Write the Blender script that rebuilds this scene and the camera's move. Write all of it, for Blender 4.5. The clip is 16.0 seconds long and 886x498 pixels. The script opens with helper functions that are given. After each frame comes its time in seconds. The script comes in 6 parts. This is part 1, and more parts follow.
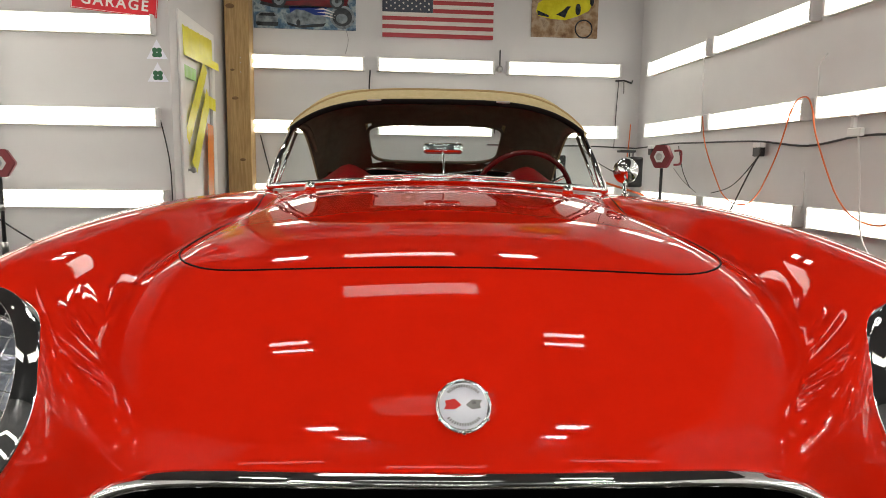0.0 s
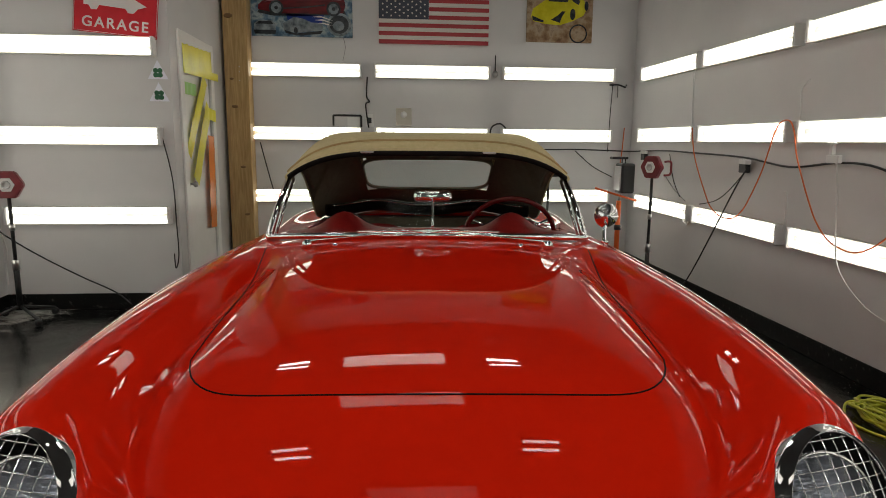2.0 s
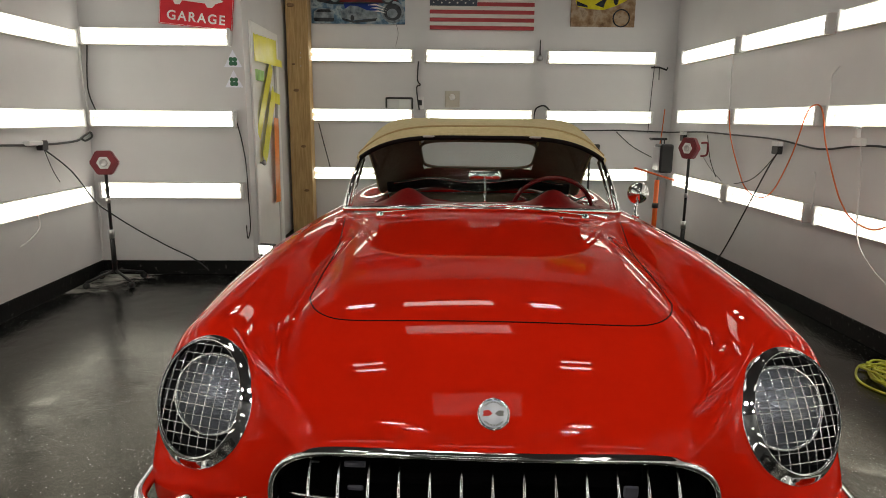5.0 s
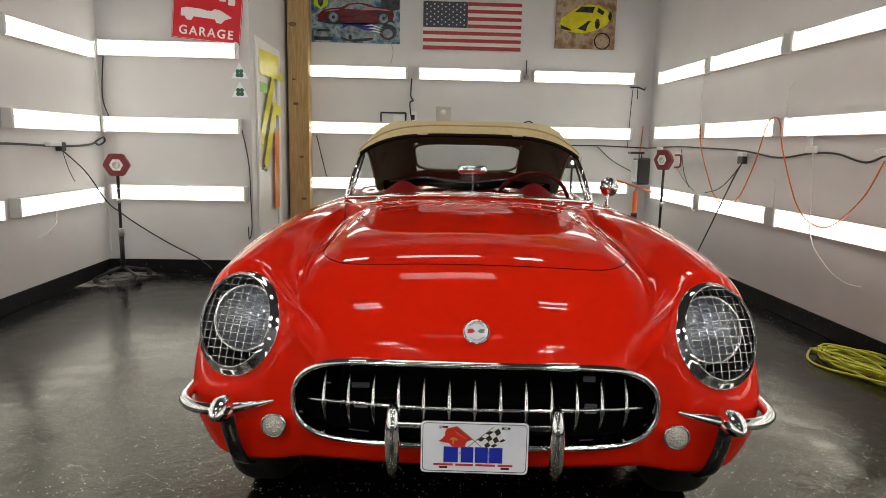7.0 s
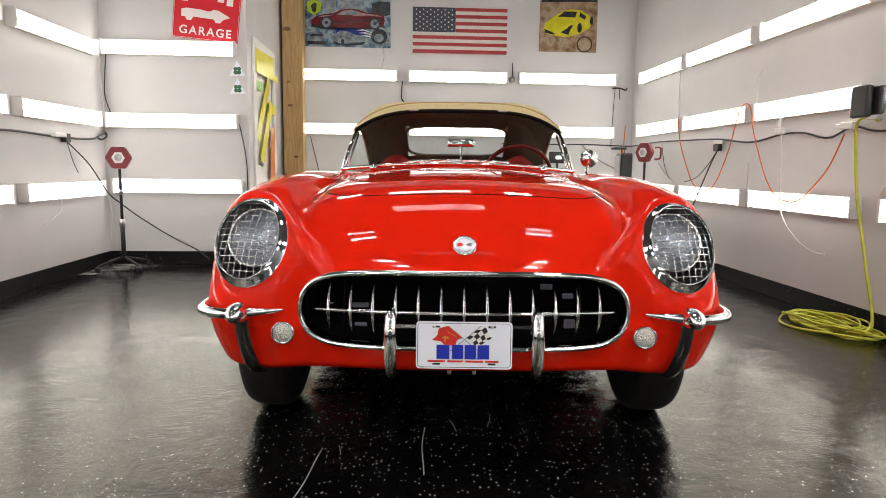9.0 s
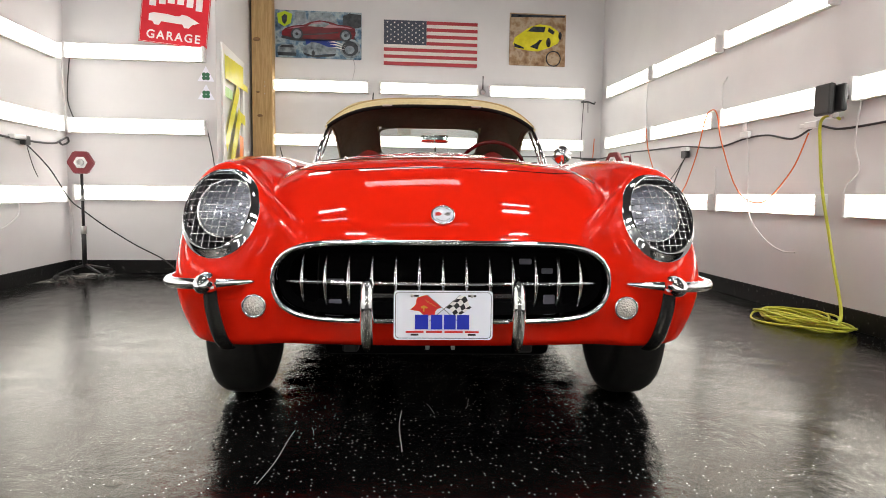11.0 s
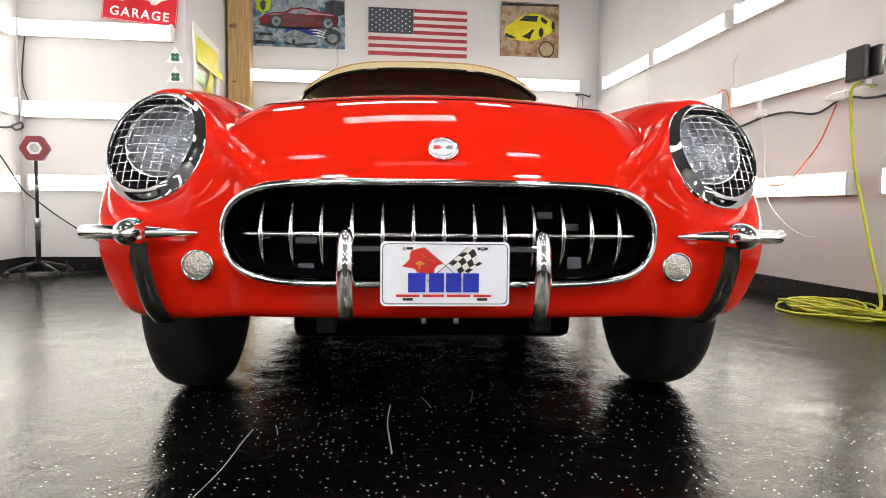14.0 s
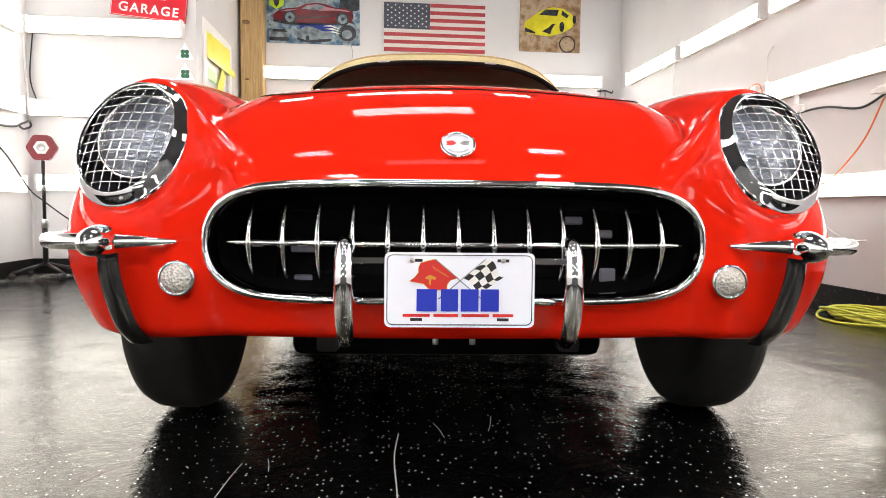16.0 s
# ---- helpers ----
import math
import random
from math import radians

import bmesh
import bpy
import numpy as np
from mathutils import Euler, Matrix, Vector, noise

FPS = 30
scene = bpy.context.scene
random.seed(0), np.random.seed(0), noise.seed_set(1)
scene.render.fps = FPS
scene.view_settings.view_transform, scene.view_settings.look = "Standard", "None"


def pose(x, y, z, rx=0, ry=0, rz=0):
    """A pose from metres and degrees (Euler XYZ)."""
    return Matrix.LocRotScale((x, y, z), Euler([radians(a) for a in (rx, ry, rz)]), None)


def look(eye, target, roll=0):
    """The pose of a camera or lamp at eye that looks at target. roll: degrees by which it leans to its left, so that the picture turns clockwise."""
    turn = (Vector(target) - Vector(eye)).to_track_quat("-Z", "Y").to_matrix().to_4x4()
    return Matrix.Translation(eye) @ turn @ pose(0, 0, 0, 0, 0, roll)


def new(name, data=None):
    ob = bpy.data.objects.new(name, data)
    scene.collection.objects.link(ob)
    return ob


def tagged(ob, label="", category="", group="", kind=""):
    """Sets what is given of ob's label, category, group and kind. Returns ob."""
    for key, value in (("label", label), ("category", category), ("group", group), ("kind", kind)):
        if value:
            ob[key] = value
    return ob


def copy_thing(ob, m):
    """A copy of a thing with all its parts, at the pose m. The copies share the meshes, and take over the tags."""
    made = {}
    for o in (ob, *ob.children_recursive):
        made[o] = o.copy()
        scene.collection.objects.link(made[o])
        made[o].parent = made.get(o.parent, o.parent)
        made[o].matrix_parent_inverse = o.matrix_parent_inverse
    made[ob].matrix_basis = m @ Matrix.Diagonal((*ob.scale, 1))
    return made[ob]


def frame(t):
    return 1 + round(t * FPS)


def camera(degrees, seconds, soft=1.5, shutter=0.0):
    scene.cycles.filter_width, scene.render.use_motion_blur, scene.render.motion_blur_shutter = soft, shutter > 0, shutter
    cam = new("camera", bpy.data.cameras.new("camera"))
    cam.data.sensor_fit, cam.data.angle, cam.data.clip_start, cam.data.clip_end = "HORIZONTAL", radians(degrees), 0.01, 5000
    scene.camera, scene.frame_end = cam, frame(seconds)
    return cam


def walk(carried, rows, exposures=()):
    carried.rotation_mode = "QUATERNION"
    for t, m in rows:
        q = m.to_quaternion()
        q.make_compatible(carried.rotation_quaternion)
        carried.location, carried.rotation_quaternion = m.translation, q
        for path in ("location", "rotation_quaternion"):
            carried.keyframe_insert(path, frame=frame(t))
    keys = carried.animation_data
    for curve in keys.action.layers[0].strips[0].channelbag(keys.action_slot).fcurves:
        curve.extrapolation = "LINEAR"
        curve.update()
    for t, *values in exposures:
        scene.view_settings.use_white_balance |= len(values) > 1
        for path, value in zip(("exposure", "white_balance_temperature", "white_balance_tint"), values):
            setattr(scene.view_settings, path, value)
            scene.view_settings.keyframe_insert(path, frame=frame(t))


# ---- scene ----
cam = camera(69.6, 16.0, soft=0.9)
PATH = [
    (0, (-0.109, -0.695, 1.062), (0.072, 1.28, 0.804), 0.8),
    (0.5, (-0.113, -0.724, 1.188), (0.083, 1.248, 0.917), 0.6),
    (1, (-0.117, -0.743, 1.268), (0.084, 1.227, 0.988), 0.5),
    (1.5, (-0.102, -0.772, 1.34), (0.092, 1.198, 1.058), 0.4),
    (2, (-0.07, -0.818, 1.382), (0.105, 1.146, 1.049), 0.5),
    (2.5, (-0.065, -0.85, 1.434), (0.066, 1.107, 1.04), 0.5),
    (3, (-0.065, -0.907, 1.472), (0.016, 1.048, 1.061), 0.5),
    (3.5, (-0.065, -0.966, 1.485), (-0.026, 0.99, 1.073), 0.6),
    (4, (-0.107, -1.055, 1.485), (-0.097, 0.902, 1.076), 1.0),
    (4.5, (-0.152, -1.168, 1.455), (-0.136, 0.792, 1.054), 0.8),
    (5, (-0.16, -1.262, 1.423), (-0.111, 0.697, 1.022), 0.5),
    (5.2, (-0.155, -1.294, 1.398), (-0.094, 0.664, 0.998), 0.6),
    (7.3, (-0.18, -1.728, 1.237), (-0.099, 0.248, 0.944), 1.2),
    (7.5, (-0.178, -1.77, 1.206), (-0.107, 0.211, 0.933), 1.0),
    (8, (-0.194, -1.854, 1.136), (-0.119, 0.129, 0.885), 0.8),
    (8.5, (-0.192, -1.903, 1.05), (-0.108, 0.08, 0.801), 0.6),
    (9, (-0.186, -1.93, 0.985), (-0.077, 0.051, 0.732), 0.7),
    (9.5, (-0.193, -1.952, 0.929), (-0.057, 0.027, 0.675), 0.8),
    (10, (-0.196, -1.964, 0.875), (-0.032, 0.017, 0.657), 0.8),
    (10.2, (-0.208, -1.954, 0.851), (-0.033, 0.028, 0.648), 0.8),
    (12.3, (-0.21, -1.724, 0.714), (0.006, 0.26, 0.581), 0.6),
    (12.5, (-0.203, -1.68, 0.687), (0.006, 0.305, 0.562), 0.7),
    (13, (-0.209, -1.587, 0.646), (0.001, 0.399, 0.522), 0.7),
    (13.5, (-0.216, -1.526, 0.606), (0.003, 0.458, 0.485), 0.7),
    (14, (-0.2, -1.456, 0.579), (0.049, 0.525, 0.455), 0.6),
    (14.5, (-0.184, -1.367, 0.554), (0.079, 0.612, 0.427), 0.5),
    (15, (-0.157, -1.285, 0.54), (0.103, 0.694, 0.415), 0.6),
    (15.5, (-0.159, -1.238, 0.553), (0.068, 0.745, 0.427), 0.8),
    (16, (-0.167, -1.247, 0.592), (0.027, 0.74, 0.465), 0.6),
]
EXPOSURE = [(0, 0.0, 6850, 8), (0.5, -0.38, 6850, 7), (1, -0.58, 6850, 6), (2, -0.84, 6900, 6), (3.5, -0.9, 6950, 6), (5, -0.58, 6950, 6), (7.5, -0.05, 6800, 8), (9, 0.4, 6700, 10), (10, 0.58, 6650, 11), (12.5, 0.62, 6600, 11), (14, 0.81, 6600, 11), (16, 1.08, 6600, 11)]
walk(cam, [(t, look(eye, target, roll)) for t, eye, target, roll in PATH], EXPOSURE)

# ---- light ----
world = bpy.data.worlds.new("world")
scene.world = world
world.use_nodes = True
world.node_tree.nodes["Background"].inputs[0].default_value = (0.5, 0.5, 0.52, 1)
world.node_tree.nodes["Background"].inputs[1].default_value = 0.05
TUBE_GLOW = 5.95
CEILING_GLOW = 8.0
CEILING_BAR_GLOW = 36.0

# ---- materials ----


def mat(name, color=(0.5, 0.5, 0.5), rough=0.5, metal=0.0, **more):
    m = bpy.data.materials.new(name)
    m.use_nodes = True
    b = m.node_tree.nodes["Principled BSDF"]
    b.inputs["Base Color"].default_value = (*color, 1)
    b.inputs["Roughness"].default_value = rough
    b.inputs["Metallic"].default_value = metal
    for key, value in more.items():
        b.inputs[key.replace("_", " ")].default_value = value
    return m


def node(m, kind, **values):
    n = m.node_tree.nodes.new(kind)
    for key, value in values.items():
        n.inputs[key.replace("_", " ")].default_value = value
    return n


def link(m, a, out, b, into):
    m.node_tree.links.new(a.outputs[out], b.inputs[into])


def shader(m):
    return m.node_tree.nodes["Principled BSDF"]


def coords(m):
    return node(m, "ShaderNodeTexCoord")


def vary(m, dark, light, scale, detail=6.0, stretch=(1, 1, 1), low=0.3, high=0.7):
    """Base colour between two tones by noise."""
    tc, mp = coords(m), node(m, "ShaderNodeMapping")
    mp.inputs["Scale"].default_value = stretch
    link(m, tc, "Object", mp, "Vector")
    nz = node(m, "ShaderNodeTexNoise", Scale=scale, Detail=detail, Roughness=0.6)
    link(m, mp, "Vector", nz, "Vector")
    ramp = node(m, "ShaderNodeValToRGB")
    ramp.color_ramp.elements[0].position, ramp.color_ramp.elements[1].position = low, high
    ramp.color_ramp.elements[0].color, ramp.color_ramp.elements[1].color = (*dark, 1), (*light, 1)
    link(m, nz, "Fac", ramp, "Fac")
    link(m, ramp, "Color", shader(m), "Base Color")
    return nz, ramp


def rough_bump(m, scale, strength, distance=0.002, detail=4.0):
    tc = coords(m)
    nz = node(m, "ShaderNodeTexNoise", Scale=scale, Detail=detail, Roughness=0.6)
    bp = node(m, "ShaderNodeBump", Strength=strength, Distance=distance)
    link(m, tc, "Object", nz, "Vector")
    link(m, nz, "Fac", bp, "Height")
    link(m, bp, "Normal", shader(m), "Normal")
    return nz


def vary_rough(m, low, high, scale):
    tc = coords(m)
    nz = node(m, "ShaderNodeTexNoise", Scale=scale, Detail=6.0, Roughness=0.65)
    mr = node(m, "ShaderNodeMapRange")
    mr.inputs["From Min"].default_value, mr.inputs["From Max"].default_value = 0.3, 0.7
    mr.inputs["To Min"].default_value, mr.inputs["To Max"].default_value = low, high
    link(m, tc, "Object", nz, "Vector")
    link(m, nz, "Fac", mr, "Value")
    link(m, mr, "Result", shader(m), "Roughness")


def glow(name, color, strength):
    m = mat(name, (0.9, 0.9, 0.9))
    shader(m).inputs["Emission Color"].default_value = (*color, 1)
    shader(m).inputs["Emission Strength"].default_value = strength
    return m


WALL = mat("painted_drywall", rough=0.42)
vary(WALL, (0.60, 0.595, 0.60), (0.66, 0.655, 0.655), 1.3)
rough_bump(WALL, 240, 0.12, 0.001)
CEIL = mat("dark_ceiling_paint", (0.035, 0.035, 0.037), 0.8)
rough_bump(CEIL, 150, 0.2, 0.001)
TRIM = mat("white_trim_paint", rough=0.4)
vary(TRIM, (0.82, 0.82, 0.80), (0.87, 0.87, 0.85), 9)
DOOR = mat("white_door_paint", rough=0.38)
vary(DOOR, (0.83, 0.83, 0.80), (0.88, 0.88, 0.85), 4)
KICK = mat("black_rubber_base", rough=0.5, Specular_IOR_Level=0.2)
vary(KICK, (0.005, 0.005, 0.005), (0.14, 0.14, 0.13), 26, low=0.60, high=0.80)
rough_bump(KICK, 40, 0.4, 0.004)
DARK_DOOR = mat("dark_roller_door", rough=0.5)
vary(DARK_DOOR, (0.045, 0.045, 0.047), (0.07, 0.07, 0.07), 3)


def floor_material():
    m = mat("black_flake_epoxy", (0.02, 0.02, 0.021), 0.12)
    b = shader(m)
    tc = coords(m)
    # flakes
    vor = node(m, "ShaderNodeTexVoronoi", Scale=70.0, Randomness=1.0)
    link(m, tc, "Object", vor, "Vector")
    near = node(m, "ShaderNodeMath"); near.operation = "LESS_THAN"; near.inputs[1].default_value = 0.175
    link(m, vor, "Distance", near, 0)
    sep = node(m, "ShaderNodeSeparateColor")
    link(m, vor, "Color", sep, "Color")
    pick = node(m, "ShaderNodeMath"); pick.operation = "GREATER_THAN"; pick.inputs[1].default_value = 0.65
    link(m, sep, "Red", pick, 0)
    both = node(m, "ShaderNodeMath"); both.operation = "MULTIPLY"
    link(m, near, 0, both, 0); link(m, pick, 0, both, 1)
    # dust and scuffs
    big = node(m, "ShaderNodeTexNoise", Scale=1.7, Detail=8.0, Roughness=0.62)
    link(m, tc, "Object", big, "Vector")
    ramp = node(m, "ShaderNodeValToRGB")
    ramp.color_ramp.elements[0].position, ramp.color_ramp.elements[1].position = 0.35, 0.8
    ramp.color_ramp.elements[0].color, ramp.color_ramp.elements[1].color = (0.0012, 0.0012, 0.0014, 1), (0.004, 0.004, 0.0038, 1)
    link(m, big, "Fac", ramp, "Fac")
    mix = node(m, "ShaderNodeMix"); mix.data_type = "RGBA"
    mix.inputs["B"].default_value = (0.62, 0.62, 0.6, 1)
    m.node_tree.links.new(both.outputs[0], mix.inputs[0])
    m.node_tree.links.new(ramp.outputs[0], mix.inputs[6])
    mix.inputs[7].default_value = (0.62, 0.62, 0.6, 1)
    # polishing dust that gathers by the left walls
    sp = node(m, "ShaderNodeSeparateXYZ")
    link(m, tc, "Object", sp, "Vector")
    mp = node(m, "ShaderNodeMapping")
    mp.inputs["Scale"].default_value = (1.6, 3.4, 1)
    mp.inputs["Rotation"].default_value = (0, 0, 0.5)
    link(m, tc, "Object", mp, "Vector")
    dn = node(m, "ShaderNodeTexNoise", Scale=1.5, Detail=9.0, Roughness=0.68, Distortion=0.6)
    link(m, mp, "Vector", dn, "Vector")
    edge_x = node(m, "ShaderNodeMapRange")
    edge_x.inputs["From Min"].default_value, edge_x.inputs["From Max"].default_value = -2.1, -3.1
    link(m, sp, "X", edge_x, "Value")
    edge_y = node(m, "ShaderNodeMapRange")
    edge_y.inputs["From Min"].default_value, edge_y.inputs["From Max"].default_value = 3.0, 4.5
    link(m, sp, "Y", edge_y, "Value")
    far_ = node(m, "ShaderNodeMath"); far_.operation = "MULTIPLY_ADD"; far_.inputs[1].default_value = 0.5; far_.inputs[2].default_value = 0.1
    link(m, edge_y, "Result", far_, 0)
    amount = node(m, "ShaderNodeMath"); amount.operation = "MULTIPLY"
    link(m, edge_x, "Result", amount, 0); link(m, far_, 0, amount, 1)
    dust = node(m, "ShaderNodeMath"); dust.operation = "ADD"
    link(m, dn, "Fac", dust, 0); link(m, amount, 0, dust, 1)
    cut = node(m, "ShaderNodeMapRange")
    cut.inputs["From Min"].default_value, cut.inputs["From Max"].default_value = 0.80, 1.05
    link(m, dust, 0, cut, "Value")
    powder = node(m, "ShaderNodeMix"); powder.data_type = "RGBA"
    m.node_tree.links.new(cut.outputs["Result"], powder.inputs[0])
    m.node_tree.links.new(mix.outputs[2], powder.inputs[6])
    powder.inputs[7].default_value = (0.42, 0.41, 0.38, 1)
    m.node_tree.links.new(powder.outputs[2], b.inputs["Base Color"])
    # gloss and orange peel
    mr = node(m, "ShaderNodeMapRange")
    mr.inputs["From Min"].default_value, mr.inputs["From Max"].default_value = 0.3, 0.75
    mr.inputs["To Min"].default_value, mr.inputs["To Max"].default_value = 0.08, 0.24
    link(m, big, "Fac", mr, "Value"); link(m, mr, "Result", b, "Roughness")
    fine = node(m, "ShaderNodeTexNoise", Scale=52.0, Detail=3.0, Roughness=0.5)
    link(m, tc, "Object", fine, "Vector")
    bp = node(m, "ShaderNodeBump", Strength=0.16, Distance=0.004)
    link(m, fine, "Fac", bp, "Height")
    sag = node(m, "ShaderNodeTexNoise", Scale=7.0, Detail=7.0, Roughness=0.66, Distortion=0.7)
    link(m, tc, "Object", sag, "Vector")
    wavy = node(m, "ShaderNodeBump", Strength=0.32, Distance=0.012)
    link(m, sag, "Fac", wavy, "Height"); link(m, bp, "Normal", wavy, "Normal")
    link(m, wavy, "Normal", b, "Normal")
    b.inputs["Specular IOR Level"].default_value = 0.62
    b.inputs["Specular Tint"].default_value = (1.0, 0.94, 0.70, 1)
    return m


FLOOR = floor_material()
PAINT = mat("red_car_lacquer", (0.74, 0.0165, 0.005), 0.4, Specular_IOR_Level=0.0, Coat_Weight=1.0, Coat_Roughness=0.004, Coat_IOR=1.30)
vary(PAINT, (0.73, 0.016, 0.0048), (0.76, 0.0175, 0.0053), 30)
CHROME = mat("polished_chrome", (0.86, 0.87, 0.88), 0.05, 1.0)
vary_rough(CHROME, 0.015, 0.045, 14)
DARK_CHROME = mat("glossy_black_arm", (0.012, 0.012, 0.013), 0.06, 0.0, Coat_Weight=1.0, Coat_Roughness=0.02)
vary_rough(DARK_CHROME, 0.04, 0.10, 20)
BLACK = mat("matt_black", (0.008, 0.008, 0.009), 0.6)
# near-black with hardly any gloss: shade in openings put into the colour
SHADE_BLACK = mat("painted_shade_black", (0.003, 0.003, 0.0035), 0.7, Specular_IOR_Level=0.05)
RUBBER = mat("tyre_rubber", rough=0.62)
vary(RUBBER, (0.005, 0.005, 0.005), (0.014, 0.014, 0.014), 18)
SEAL = mat("black_seal", (0.006, 0.004, 0.004), 0.7, Specular_IOR_Level=0.1)
CANVAS = mat("tan_canvas", rough=0.85)
vary(CANVAS, (0.54, 0.44, 0.23), (0.63, 0.52, 0.30), 40)
rough_bump(CANVAS, 900, 0.4, 0.001)
PIPING = mat("tan_piping", (0.42, 0.29, 0.13), 0.8)
LINING = mat("brown_top_lining", rough=0.9)
vary(LINING, (0.12, 0.10, 0.068), (0.17, 0.14, 0.098), 30)
VINYL = mat("red_vinyl", rough=0.42)
vary(VINYL, (0.26, 0.008, 0.008), (0.32, 0.011, 0.010), 25)
rough_bump(VINYL, 300, 0.2, 0.001)
WHEEL_RED = mat("red_steering_wheel_plastic", (0.10, 0.004, 0.005), 0.25)
ENAMEL = mat("white_enamel", (0.86, 0.88, 0.97), 0.2, Coat_Weight=0.5)
RED_INK = mat("red_ink", (0.62, 0.025, 0.02), 0.4)
BLUE_INK = mat("blue_ink", (0.012, 0.03, 0.42), 0.4)
GREY_INK = mat("grey_ink", (0.25, 0.25, 0.25), 0.5)
BLACK_INK = mat("black_ink", (0.01, 0.01, 0.012), 0.45)
WHITE_INK = mat("white_ink", (0.78, 0.76, 0.74), 0.5)
GOLD_INK = mat("gold_ink", (0.6, 0.3, 0.03), 0.4)
GREEN_INK = mat("green_ink", (0.02, 0.13, 0.06), 0.5)
FLAG_RED = mat("flag_red", rough=0.5)
vary(FLAG_RED, (0.34, 0.02, 0.03), (0.45, 0.03, 0.04), 30, stretch=(0.2, 1, 3))
FLAG_WHITE = mat("flag_white", rough=0.55)
vary(FLAG_WHITE, (0.66, 0.62, 0.58), (0.76, 0.72, 0.68), 30, stretch=(0.2, 1, 3))
FLAG_BLUE = mat("flag_navy", rough=0.5)
vary(FLAG_BLUE, (0.02, 0.028, 0.05), (0.04, 0.05, 0.08), 30)
TIN_RED = mat("red_tin_sign", rough=0.3)
vary(TIN_RED, (0.58, 0.018, 0.03), (0.66, 0.025, 0.04), 8)
PLASTIC_WHITE = mat("white_plastic", (0.75, 0.75, 0.74), 0.4)
REFLECTOR = mat("lamp_reflector_enamel", (0.55, 0.54, 0.48), 0.4)
TUBE = glow("fluorescent_tube", (1.0, 0.975, 0.93), TUBE_GLOW)
TUBE_CEIL = glow("ceiling_tube", (1.0, 0.97, 0.95), CEILING_GLOW)
TUBE_DIM = glow("dim_ceiling_tube", (1.0, 0.97, 0.95), CEILING_GLOW * 0.25)
# boosted far above the other bars to brighten the car's front
BAR_FRONT_BOOST = glow("boosted_ceiling_bar", (1.0, 0.98, 0.96), CEILING_BAR_GLOW * 3.9)
BAR_CEIL = glow("ceiling_bar", (1.0, 0.98, 0.96), CEILING_BAR_GLOW)
LED = glow("work_lamp_led", (1.0, 0.98, 0.95), 60.0)
STEEL = mat("brushed_steel", (0.5, 0.5, 0.5), 0.3, 1.0)
POLE = mat("black_powder_coat", (0.012, 0.012, 0.013), 0.4)
HEX_RED = mat("dark_red_anodised", rough=0.35)
vary(HEX_RED, (0.16, 0.012, 0.02), (0.22, 0.02, 0.03), 20)
ORANGE = mat("orange_plastic", (0.75, 0.13, 0.02), 0.4)
ORANGE_CORD = mat("orange_cord", (0.72, 0.16, 0.04), 0.5)
HOSE = mat("lime_air_hose", rough=0.45)
vary(HOSE, (0.42, 0.44, 0.035), (0.54, 0.56, 0.05), 20)
BLACK_CORD = mat("black_cord", (0.015, 0.015, 0.016), 0.5)
WHITE_CORD = mat("white_cord", (0.7, 0.7, 0.69), 0.5)
YELLOW_TAPE = mat("yellow_film", rough=0.35)
vary(YELLOW_TAPE, (0.78, 0.72, 0.015), (0.88, 0.83, 0.07), 6)
ORANGE_TAPE = mat("orange_film", (0.85, 0.24, 0.03), 0.35)
GREEN_TAPE = mat("green_film", (0.35, 0.68, 0.2), 0.35)


def wood():
    m = mat("pine_timber", rough=0.55)
    vary(m, (0.36, 0.22, 0.08), (0.52, 0.35, 0.15), 9, stretch=(6, 6, 0.5), low=0.35, high=0.65)
    rough_bump(m, 60, 0.2, 0.002)
    return m


WOOD = wood()
KNOT = mat("dark_knot", (0.20, 0.11, 0.04), 0.6)


def glass(name, tint=(1, 1, 1), gloss=0.02, ior=0.03, edge=0.5):
    m = bpy.data.materials.new(name)
    m.use_nodes = True
    nt = m.node_tree
    nt.nodes.clear()
    out = nt.nodes.new("ShaderNodeOutputMaterial")
    clear = nt.nodes.new("ShaderNodeBsdfTransparent"); clear.inputs[0].default_value = (*tint, 1)
    shine = nt.nodes.new("ShaderNodeBsdfGlossy"); shine.inputs["Roughness"].default_value = gloss
    lw = nt.nodes.new("ShaderNodeLayerWeight"); lw.inputs[0].default_value = 0.5
    pw = nt.nodes.new("ShaderNodeMath"); pw.operation = "POWER"; pw.inputs[1].default_value = 4.5
    fres = nt.nodes.new("ShaderNodeMath"); fres.operation = "MULTIPLY_ADD"
    fres.inputs[1].default_value, fres.inputs[2].default_value = edge, ior
    nt.links.new(lw.outputs["Facing"], pw.inputs[0])
    nt.links.new(pw.outputs[0], fres.inputs[0])
    mixer = nt.nodes.new("ShaderNodeMixShader")
    nt.links.new(fres.outputs[0], mixer.inputs[0])
    nt.links.new(clear.outputs[0], mixer.inputs[1])
    nt.links.new(shine.outputs[0], mixer.inputs[2])
    nt.links.new(mixer.outputs[0], out.inputs[0])
    return m


GLASS = glass("windscreen_glass", (0.93, 0.96, 0.95), 0.02, 0.002, 0.12)
VINYL_WINDOW = glass("clear_vinyl_window", (0.88, 0.9, 0.9), 0.08, 0.03)
LENS = glass("fluted_lamp_glass", (0.97, 0.98, 1.0), 0.05, 0.05, 0.5)


